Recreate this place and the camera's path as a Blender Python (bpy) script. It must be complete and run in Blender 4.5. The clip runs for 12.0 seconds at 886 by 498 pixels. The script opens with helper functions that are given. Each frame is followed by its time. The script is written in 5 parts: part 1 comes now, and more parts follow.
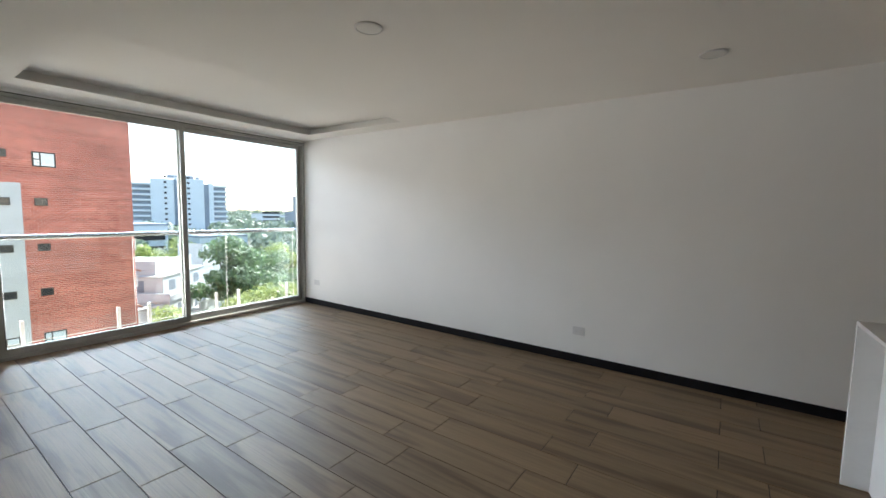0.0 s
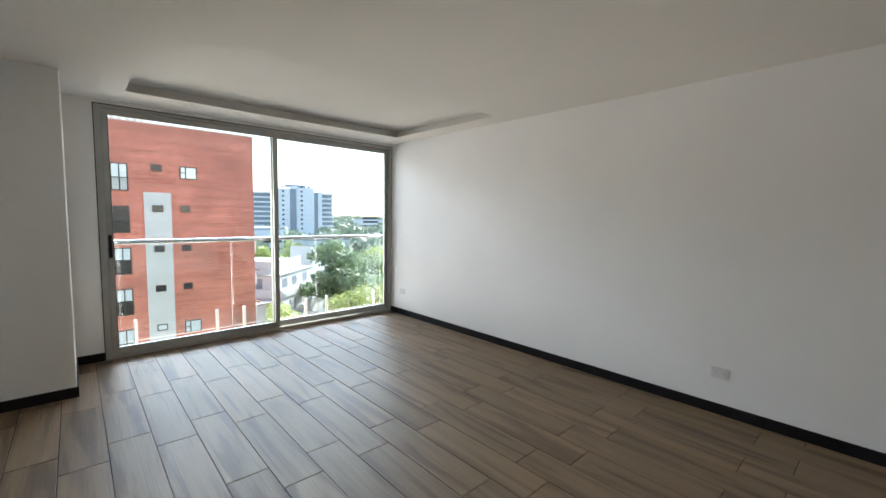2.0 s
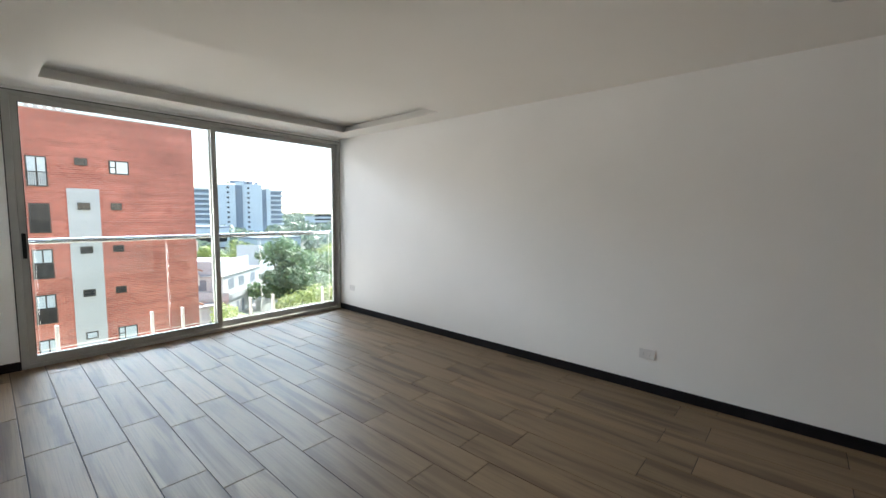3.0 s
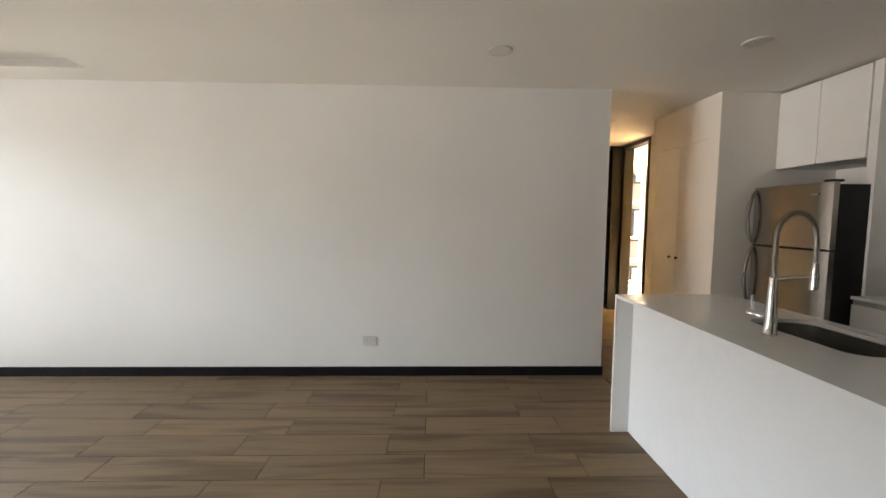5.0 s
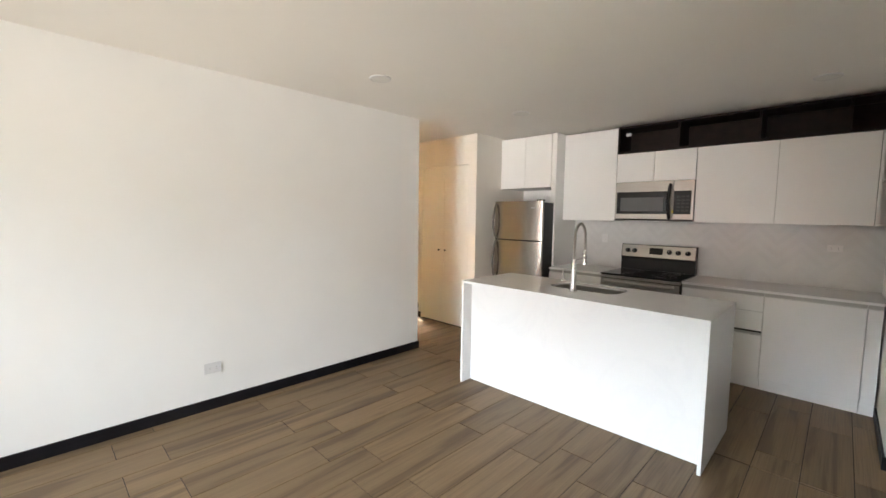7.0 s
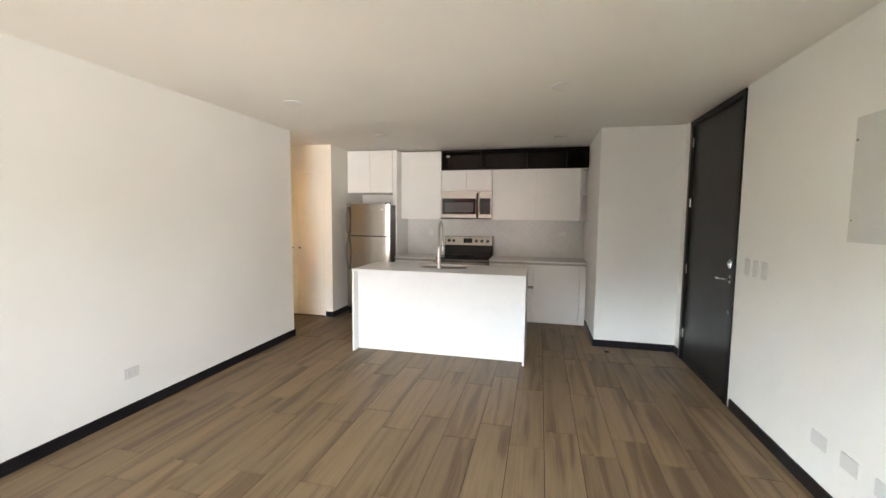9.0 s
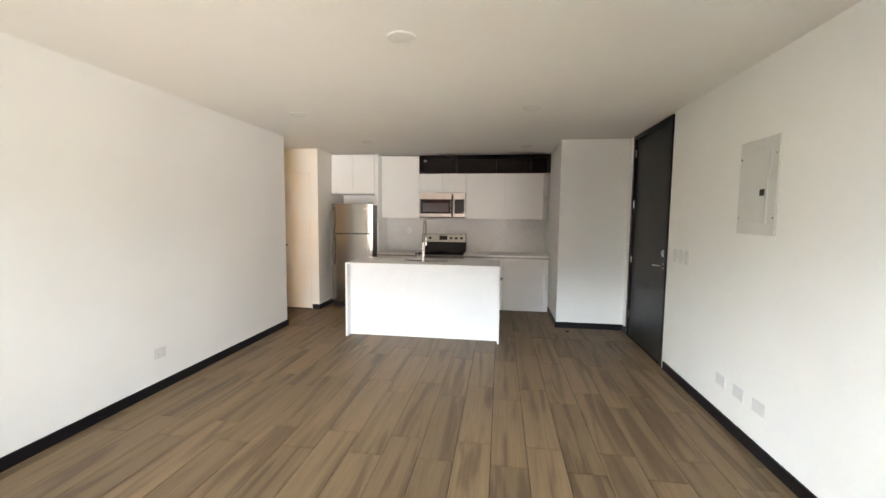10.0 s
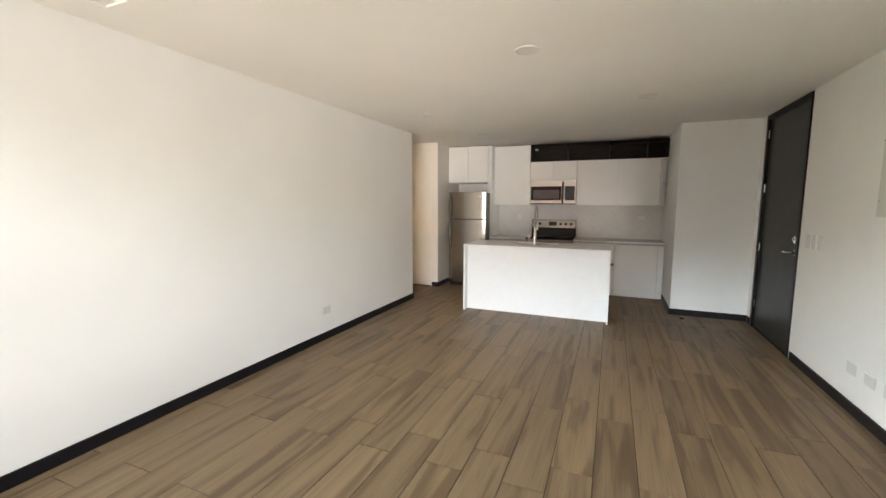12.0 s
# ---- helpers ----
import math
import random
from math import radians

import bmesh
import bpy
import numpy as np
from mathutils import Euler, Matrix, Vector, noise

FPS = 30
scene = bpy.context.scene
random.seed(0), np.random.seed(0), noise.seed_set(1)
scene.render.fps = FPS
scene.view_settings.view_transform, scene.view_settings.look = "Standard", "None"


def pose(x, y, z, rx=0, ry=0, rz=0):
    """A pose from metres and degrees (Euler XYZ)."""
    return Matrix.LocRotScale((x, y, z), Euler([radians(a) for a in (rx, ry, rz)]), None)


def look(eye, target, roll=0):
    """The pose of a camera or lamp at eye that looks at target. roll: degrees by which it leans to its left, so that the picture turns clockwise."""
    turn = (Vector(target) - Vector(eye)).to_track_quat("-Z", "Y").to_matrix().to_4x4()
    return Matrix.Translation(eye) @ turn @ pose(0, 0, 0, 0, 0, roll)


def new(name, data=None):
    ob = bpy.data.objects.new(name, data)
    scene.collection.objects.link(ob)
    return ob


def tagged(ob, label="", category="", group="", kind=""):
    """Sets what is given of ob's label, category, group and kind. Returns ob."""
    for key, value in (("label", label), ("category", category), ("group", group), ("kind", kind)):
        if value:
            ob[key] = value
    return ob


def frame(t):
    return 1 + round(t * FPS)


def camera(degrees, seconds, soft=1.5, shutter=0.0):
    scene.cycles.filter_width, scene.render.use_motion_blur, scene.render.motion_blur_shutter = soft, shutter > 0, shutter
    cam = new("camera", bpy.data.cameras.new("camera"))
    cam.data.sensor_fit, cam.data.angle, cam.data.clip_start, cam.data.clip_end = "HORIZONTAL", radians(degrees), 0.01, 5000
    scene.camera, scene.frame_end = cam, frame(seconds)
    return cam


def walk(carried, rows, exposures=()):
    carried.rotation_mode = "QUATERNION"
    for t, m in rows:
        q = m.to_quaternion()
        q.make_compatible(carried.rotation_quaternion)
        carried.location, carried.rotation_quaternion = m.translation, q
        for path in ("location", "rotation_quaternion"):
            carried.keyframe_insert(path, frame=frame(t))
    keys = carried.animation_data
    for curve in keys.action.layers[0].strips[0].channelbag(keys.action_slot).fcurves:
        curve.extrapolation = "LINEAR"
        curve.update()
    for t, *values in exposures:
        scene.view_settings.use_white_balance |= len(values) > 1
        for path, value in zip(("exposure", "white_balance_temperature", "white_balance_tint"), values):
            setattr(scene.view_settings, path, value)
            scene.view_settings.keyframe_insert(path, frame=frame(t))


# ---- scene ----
cam = camera(94.9, 12.0)
PATH = [
    (0, (-0.884, 0.458, 1.421), (-2.025, 2.091, 1.241), 1.0),
    (0.5, (-1.059, 0.627, 1.438), (-2.247, 2.226, 1.255), 0.9),
    (1, (-1.209, 0.876, 1.449), (-2.469, 2.419, 1.274), 1.0),
    (1.5, (-1.243, 0.954, 1.429), (-2.629, 2.386, 1.263), 0.9),
    (2, (-1.22, 0.869, 1.428), (-2.696, 2.209, 1.266), 0.9),
    (2.5, (-1.14, 0.832, 1.4), (-2.603, 2.187, 1.244), 1.0),
    (2.7, (-1.125, 0.86, 1.417), (-2.548, 2.256, 1.253), 0.8),
    (4.3, (-1.145, 0.923, 1.345), (-1.645, 2.853, 1.197), 0.9),
    (4.5, (-1.215, 0.931, 1.359), (-1.559, 2.895, 1.208), 0.7),
    (5, (-1.464, 0.9, 1.369), (-1.408, 2.893, 1.214), 0.5),
    (5.5, (-1.773, 0.936, 1.421), (-1.294, 2.87, 1.241), 0.6),
    (6, (-2.087, 0.985, 1.423), (-1.252, 2.795, 1.253), 0.6),
    (6.5, (-2.509, 1.047, 1.43), (-1.341, 2.663, 1.266), 0.8),
    (7, (-2.89, 1.103, 1.45), (-1.468, 2.5, 1.285), 0.8),
    (7.5, (-3.317, 1.192, 1.442), (-1.677, 2.325, 1.285), 0.9),
    (7.7, (-3.441, 1.215, 1.455), (-1.74, 2.254, 1.291), 0.8),
    (9.3, (-4.48, 1.524, 1.471), (-2.521, 1.895, 1.316), 0.6),
    (9.5, (-4.617, 1.555, 1.462), (-2.649, 1.882, 1.312), 0.7),
    (10, (-4.899, 1.594, 1.457), (-2.925, 1.871, 1.295), 0.6),
    (10.5, (-5.066, 1.714, 1.44), (-3.092, 1.985, 1.263), 0.5),
    (11, (-5.237, 1.737, 1.427), (-3.27, 2.048, 1.236), 0.5),
    (11.5, (-5.371, 1.648, 1.443), (-3.434, 2.096, 1.227), 0.4),
    (12, (-5.414, 1.592, 1.439), (-3.578, 2.353, 1.215), 0.2),
]
EXPOSURES = ((0, 1.83, 6200, 10), (2.7, 1.83, 6200, 10), (4.5, 2.15, 6700, 11), (5.0, 2.35, 6650, 11), (6.0, 2.88, 6500, 11), (6.5, 3.17, 6500, 11), (9.5, 3.2, 6650, 11), (10.5, 3.05, 6650, 11), (12, 2.87, 6800, 11))
walk(cam, [(t, look(eye, target, roll)) for t, eye, target, roll in PATH], EXPOSURES)

# ---- world, sun, exposure ----
SUN_DIR = Vector((-0.32, 0.947, 1.05)).normalized()
world = bpy.data.worlds.new("world")
scene.world = world
world.use_nodes = True
_wn = world.node_tree
_sky = _wn.nodes.new("ShaderNodeTexSky")
_sky.sky_type = "NISHITA"
_sky.sun_disc = False
_sky.sun_elevation = math.asin(SUN_DIR.z)
_sky.sun_rotation = math.atan2(SUN_DIR.x, SUN_DIR.y)
_sky.air_density = 1.2
_sky.dust_density = 0.6
_wn.links.new(_sky.outputs[0], _wn.nodes["Background"].inputs[0])
_wn.nodes["Background"].inputs[1].default_value = 0.15
_sun = bpy.data.lights.new("sun", "SUN")
_sun.energy, _sun.angle, _sun.color = 4.4, radians(0.5), (1.0, 0.95, 0.88)
_so = new("sun", _sun)
_so.matrix_world = look(SUN_DIR * 50, (0, 0, 0))
# Added fill lamp above the sightline, standing in for skylight through the balcony door.
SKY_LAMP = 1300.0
_al = bpy.data.lights.new("sky_fill", "AREA")
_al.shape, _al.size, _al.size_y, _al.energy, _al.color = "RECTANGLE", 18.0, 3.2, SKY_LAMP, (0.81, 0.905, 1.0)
_ao = new("sky_fill", _al)
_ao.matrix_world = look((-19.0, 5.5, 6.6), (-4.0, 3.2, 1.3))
# Added lamp, out of sight below; stands in for bounce off the sunlit ground.
_gl = bpy.data.lights.new("garden_bounce_fill", "AREA")
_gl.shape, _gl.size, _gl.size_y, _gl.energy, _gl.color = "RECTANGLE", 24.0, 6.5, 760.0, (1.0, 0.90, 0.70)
_go = new("garden_bounce_fill", _gl)
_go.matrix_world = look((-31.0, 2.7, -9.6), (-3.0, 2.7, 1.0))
# Unseen level fill added to the south to lift north wall and kitchen.
_sl = bpy.data.lights.new("south_side_fill", "AREA")
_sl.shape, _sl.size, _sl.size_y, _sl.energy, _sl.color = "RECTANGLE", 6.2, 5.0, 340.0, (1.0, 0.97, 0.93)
_sq = new("south_side_fill", _sl)
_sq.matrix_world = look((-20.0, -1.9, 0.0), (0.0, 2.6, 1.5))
# Unseen fill added to the north, only to brighten the south wall.
_nl = bpy.data.lights.new("north_side_fill", "AREA")
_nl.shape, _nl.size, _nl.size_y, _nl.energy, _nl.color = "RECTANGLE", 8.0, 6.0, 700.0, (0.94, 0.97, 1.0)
_nq = new("north_side_fill", _nl)
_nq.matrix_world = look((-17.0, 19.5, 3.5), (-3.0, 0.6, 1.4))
# Added warm lamp outside the bedroom window; its bounce brightens the corridor.
_bl = bpy.data.lights.new("bedroom_warm_fill", "AREA")
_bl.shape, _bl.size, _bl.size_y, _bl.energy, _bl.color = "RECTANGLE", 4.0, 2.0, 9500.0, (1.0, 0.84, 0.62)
_bo = new("bedroom_warm_fill", _bl)
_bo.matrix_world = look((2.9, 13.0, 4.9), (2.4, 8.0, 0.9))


# ---- materials ----
def mat(name):
    m = bpy.data.materials.new(name)
    m.use_nodes = True
    nt = m.node_tree
    return m, nt, nt.nodes["Principled BSDF"]


def node(nt, kind, **kw):
    n = nt.nodes.new(kind)
    for k, v in kw.items():
        n.inputs[k.replace("_", " ")].default_value = v
    return n


def coords(nt, scale=(1, 1, 1), shift=None):
    tc = nt.nodes.new("ShaderNodeTexCoord")
    mp = nt.nodes.new("ShaderNodeMapping")
    mp.inputs["Scale"].default_value = scale
    nt.links.new(tc.outputs["Object"], mp.inputs["Vector"])
    return mp


def ramp(nt, fac, stops):
    r = nt.nodes.new("ShaderNodeValToRGB")
    els = r.color_ramp.elements
    while len(els) < len(stops):
        els.new(0.5)
    for e, (p, c) in zip(els, stops):
        e.position, e.color = p, (*c, 1)
    nt.links.new(fac, r.inputs[0])
    return r


def bump(nt, bs, height, strength, dist=0.002):
    b = nt.nodes.new("ShaderNodeBump")
    b.inputs["Strength"].default_value, b.inputs["Distance"].default_value = strength, dist
    nt.links.new(height, b.inputs["Height"])
    nt.links.new(b.outputs[0], bs.inputs["Normal"])


def plain(name, col, rough=0.5, metal=0.0, vary=0.06, scale=6.0, grain=0.0, gscale=200.0, coat=0.0, spec=0.5):
    """A surface with slight unevenness at two scales."""
    m, nt, bs = mat(name)
    mp = coords(nt)
    n1 = node(nt, "ShaderNodeTexNoise", Scale=scale, Detail=4.0)
    nt.links.new(mp.outputs[0], n1.inputs["Vector"])
    lo = tuple(c * (1 - vary) for c in col)
    hi = tuple(min(1, c * (1 + vary)) for c in col)
    r = ramp(nt, n1.outputs["Fac"], [(0.3, lo), (0.7, hi)])
    nt.links.new(r.outputs[0], bs.inputs["Base Color"])
    rr = nt.nodes.new("ShaderNodeMapRange")
    rr.inputs["To Min"].default_value, rr.inputs["To Max"].default_value = rough * 0.85, min(1, rough * 1.15)
    nt.links.new(n1.outputs["Fac"], rr.inputs["Value"])
    nt.links.new(rr.outputs[0], bs.inputs["Roughness"])
    bs.inputs["Metallic"].default_value = metal
    bs.inputs["Coat Weight"].default_value = coat
    bs.inputs["Specular IOR Level"].default_value = spec
    if grain:
        n2 = node(nt, "ShaderNodeTexNoise", Scale=gscale, Detail=2.0)
        nt.links.new(mp.outputs[0], n2.inputs["Vector"])
        bump(nt, bs, n2.outputs["Fac"], grain)
    return m


def brushed(name, col, rough, axis):
    m, nt, bs = mat(name)
    sc = [60, 60, 60]
    sc[axis] = 1.5
    mp = coords(nt, sc)
    n = node(nt, "ShaderNodeTexNoise", Scale=6.0, Detail=3.0)
    nt.links.new(mp.outputs[0], n.inputs["Vector"])
    r = ramp(nt, n.outputs["Fac"], [(0.3, tuple(c * 0.88 for c in col)), (0.7, col)])
    nt.links.new(r.outputs[0], bs.inputs["Base Color"])
    bs.inputs["Metallic"].default_value, bs.inputs["Roughness"].default_value = 1.0, rough
    bump(nt, bs, n.outputs["Fac"], 0.05, 0.001)
    return m


def plank_material():
    m, nt, bs = mat("wood_look_tile")
    info = nt.nodes.new("ShaderNodeObjectInfo")
    geo = nt.nodes.new("ShaderNodeNewGeometry")
    sc = nt.nodes.new("ShaderNodeVectorMath")
    sc.operation = "MULTIPLY"
    sc.inputs[1].default_value = (0.85, 10.0, 1.0)
    nt.links.new(geo.outputs["Position"], sc.inputs[0])
    off = nt.nodes.new("ShaderNodeVectorMath")
    off.operation = "MULTIPLY_ADD"
    off.inputs[1].default_value = (37.0, 91.0, 53.0)
    nt.links.new(info.outputs["Random"], off.inputs[0])
    nt.links.new(sc.outputs[0], off.inputs[2])
    n = node(nt, "ShaderNodeTexNoise", Scale=1.0, Detail=3.0, Roughness=0.5, Distortion=0.6)
    nt.links.new(off.outputs[0], n.inputs["Vector"])
    fine = nt.nodes.new("ShaderNodeVectorMath")
    fine.operation = "MULTIPLY"
    fine.inputs[1].default_value = (1.5, 9.0, 1.0)
    nt.links.new(off.outputs[0], fine.inputs[0])
    n2 = node(nt, "ShaderNodeTexNoise", Scale=1.3, Detail=4.0, Roughness=0.65)
    nt.links.new(fine.outputs[0], n2.inputs["Vector"])
    r = ramp(nt, n.outputs["Fac"], [(0.28, (0.112, 0.070, 0.036)), (0.39, (0.140, 0.090, 0.047)), (0.47, (0.200, 0.133, 0.072)), (0.62, (0.224, 0.152, 0.084)), (0.72, (0.170, 0.112, 0.060))])
    mix = nt.nodes.new("ShaderNodeMix")
    mix.data_type, mix.blend_type = "RGBA", "MULTIPLY"
    mix.inputs["Factor"].default_value = 0.5
    r2 = ramp(nt, n2.outputs["Fac"], [(0.3, (0.72, 0.70, 0.68)), (0.65, (1.08, 1.08, 1.08))])
    nt.links.new(r.outputs[0], mix.inputs["A"])
    nt.links.new(r2.outputs[0], mix.inputs["B"])
    hair = nt.nodes.new("ShaderNodeVectorMath")
    hair.operation = "MULTIPLY"
    hair.inputs[1].default_value = (2.2, 16.0, 1.0)
    nt.links.new(off.outputs[0], hair.inputs[0])
    n3 = node(nt, "ShaderNodeTexNoise", Scale=1.0, Detail=3.0, Roughness=0.7, Distortion=0.3)
    nt.links.new(hair.outputs[0], n3.inputs["Vector"])
    r3 = ramp(nt, n3.outputs["Fac"], [(0.36, (0.55, 0.52, 0.50)), (0.46, (0.95, 0.95, 0.95)), (0.62, (1.10, 1.10, 1.10))])
    mixh = nt.nodes.new("ShaderNodeMix")
    mixh.data_type, mixh.blend_type = "RGBA", "MULTIPLY"
    mixh.inputs["Factor"].default_value = 0.45
    nt.links.new(mix.outputs["Result"], mixh.inputs["A"])
    nt.links.new(r3.outputs[0], mixh.inputs["B"])
    tone = nt.nodes.new("ShaderNodeMapRange")
    tone.inputs["To Min"].default_value, tone.inputs["To Max"].default_value = 0.78, 1.02
    nt.links.new(info.outputs["Random"], tone.inputs["Value"])
    mul = nt.nodes.new("ShaderNodeVectorMath")
    mul.operation = "SCALE"
    nt.links.new(mixh.outputs["Result"], mul.inputs[0])
    nt.links.new(tone.outputs[0], mul.inputs["Scale"])
    nt.links.new(mul.outputs[0], bs.inputs["Base Color"])
    rr = nt.nodes.new("ShaderNodeMapRange")
    rr.inputs["To Min"].default_value, rr.inputs["To Max"].default_value = 0.44, 0.58
    nt.links.new(n2.outputs["Fac"], rr.inputs["Value"])
    nt.links.new(rr.outputs[0], bs.inputs["Roughness"])
    bs.inputs["Specular IOR Level"].default_value = 0.36
    bump(nt, bs, n2.outputs["Fac"], 0.12, 0.001)
    return m


def quartz(name, base, vein, rough):
    m, nt, bs = mat(name)
    mp = coords(nt)
    n = node(nt, "ShaderNodeTexNoise", Scale=1.6, Detail=6.0, Roughness=0.6, Distortion=1.4)
    nt.links.new(mp.outputs[0], n.inputs["Vector"])
    r = ramp(nt, n.outputs["Fac"], [(0.46, base), (0.495, vein), (0.505, vein), (0.55, base)])
    nt.links.new(r.outputs[0], bs.inputs["Base Color"])
    bs.inputs["Roughness"].default_value = rough
    return m


def glass(name, tint=(1, 1, 1), gloss=0.04):
    m = bpy.data.materials.new(name)
    m.use_nodes = True
    nt = m.node_tree
    nt.nodes.remove(nt.nodes["Principled BSDF"])
    tr = nt.nodes.new("ShaderNodeBsdfTransparent")
    tr.inputs[0].default_value = (*tint, 1)
    gl = nt.nodes.new("ShaderNodeBsdfGlossy")
    gl.inputs["Roughness"].default_value = 0.02
    fr = nt.nodes.new("ShaderNodeFresnel")
    fr.inputs["IOR"].default_value = 1.45
    mx = nt.nodes.new("ShaderNodeMixShader")
    nt.links.new(fr.outputs[0], mx.inputs[0])
    nt.links.new(tr.outputs[0], mx.inputs[1])
    nt.links.new(gl.outputs[0], mx.inputs[2])
    nt.links.new(mx.outputs[0], nt.nodes["Material Output"].inputs[0])
    return m


def brick_facade():
    m, nt, bs = mat("red_brick")
    geo = nt.nodes.new("ShaderNodeNewGeometry")
    sep = nt.nodes.new("ShaderNodeSeparateXYZ")
    nt.links.new(geo.outputs["Position"], sep.inputs[0])
    cmb = nt.nodes.new("ShaderNodeCombineXYZ")
    add = nt.nodes.new("ShaderNodeMath")
    nt.links.new(sep.outputs["X"], add.inputs[0])
    nt.links.new(sep.outputs["Y"], add.inputs[1])
    nt.links.new(add.outputs[0], cmb.inputs["X"])
    nt.links.new(sep.outputs["Z"], cmb.inputs["Y"])
    br = nt.nodes.new("ShaderNodeTexBrick")
    br.inputs["Color1"].default_value = (0.48, 0.135, 0.095, 1)
    br.inputs["Color2"].default_value = (0.30, 0.072, 0.048, 1)
    br.inputs["Mortar"].default_value = (0.50, 0.27, 0.21, 1)
    for k, v in (("Scale", 1.0), ("Mortar Size", 0.018), ("Brick Width", 0.30), ("Row Height", 0.125), ("Mortar Smooth", 0.2)):
        br.inputs[k].default_value = v
    nt.links.new(cmb.outputs[0], br.inputs["Vector"])
    n = node(nt, "ShaderNodeTexNoise", Scale=0.35, Detail=5.0)
    nt.links.new(cmb.outputs[0], n.inputs["Vector"])
    st = nt.nodes.new("ShaderNodeVectorMath")
    st.operation = "MULTIPLY"
    st.inputs[1].default_value = (0.15, 3.0, 1.0)
    nt.links.new(cmb.outputs[0], st.inputs[0])
    n3 = node(nt, "ShaderNodeTexNoise", Scale=1.0, Detail=3.0)
    nt.links.new(st.outputs[0], n3.inputs["Vector"])
    r = ramp(nt, n.outputs["Fac"], [(0.3, (0.80, 0.80, 0.80)), (0.7, (1.15, 1.15, 1.15))])
    r3 = ramp(nt, n3.outputs["Fac"], [(0.35, (0.86, 0.86, 0.86)), (0.6, (1.05, 1.05, 1.05))])
    out = br.outputs["Color"]
    for rr in (r, r3):
        mx = nt.nodes.new("ShaderNodeMix")
        mx.data_type, mx.blend_type = "RGBA", "MULTIPLY"
        mx.inputs["Factor"].default_value = 1.0
        nt.links.new(out, mx.inputs["A"])
        nt.links.new(rr.outputs[0], mx.inputs["B"])
        out = mx.outputs["Result"]
    nt.links.new(out, bs.inputs["Base Color"])
    bs.inputs["Roughness"].default_value = 0.9
    bump(nt, bs, br.outputs["Fac"], 0.5, 0.01)
    return m


def leafy(name, dark, light):
    m, nt, bs = mat(name)
    geo = nt.nodes.new("ShaderNodeNewGeometry")
    r = ramp(nt, geo.outputs["Random Per Island"], [(0.0, dark), (1.0, light)])
    nt.links.new(r.outputs[0], bs.inputs["Base Color"])
    bs.inputs["Roughness"].default_value = 0.5
    tl = nt.nodes.new("ShaderNodeBsdfTranslucent")
    nt.links.new(r.outputs[0], tl.inputs["Color"])
    ad = nt.nodes.new("ShaderNodeAddShader")
    nt.links.new(bs.outputs[0], ad.inputs[0])
    nt.links.new(tl.outputs[0], ad.inputs[1])
    nt.links.new(ad.outputs[0], nt.nodes["Material Output"].inputs[0])
    return m


def noisy(name, a, b, scale, rough=0.9):
    m, nt, bs = mat(name)
    mp = coords(nt)
    n = node(nt, "ShaderNodeTexNoise", Scale=scale, Detail=8.0, Roughness=0.7)
    nt.links.new(mp.outputs[0], n.inputs["Vector"])
    r = ramp(nt, n.outputs["Fac"], [(0.38, a), (0.62, b)])
    nt.links.new(r.outputs[0], bs.inputs["Base Color"])
    bs.inputs["Roughness"].default_value = rough
    return m


M_WALL = plain("white_wall_paint", (0.88, 0.87, 0.845), 0.62, vary=0.025, scale=1.2, grain=0.18, gscale=90)
M_CEIL = plain("white_ceiling_paint", (0.87, 0.85, 0.81), 0.8, vary=0.02, scale=1.0, grain=0.15, gscale=70)
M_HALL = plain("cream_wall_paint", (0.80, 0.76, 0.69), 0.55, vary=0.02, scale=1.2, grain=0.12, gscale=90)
M_ROOM = plain("yellow_cream_wall_paint", (0.78, 0.66, 0.45), 0.6, vary=0.03, scale=1.2, grain=0.12, gscale=90)
M_BASE = plain("black_baseboard", (0.009, 0.008, 0.010), 0.42, vary=0.3, grain=0.1, spec=0.25)
M_GROUT = plain("dark_grout", (0.016, 0.012, 0.010), 0.9, vary=0.2, scale=15, grain=0.3)
M_PLANK = plank_material()
M_LACQ = plain("white_lacquer", (0.85, 0.84, 0.815), 0.22, vary=0.015, scale=2.0)
M_LACQ_IN = plain("white_melamine", (0.72, 0.71, 0.68), 0.45, vary=0.02)
M_QUARTZ = quartz("white_quartz", (0.83, 0.83, 0.82), (0.815, 0.815, 0.808), 0.20)


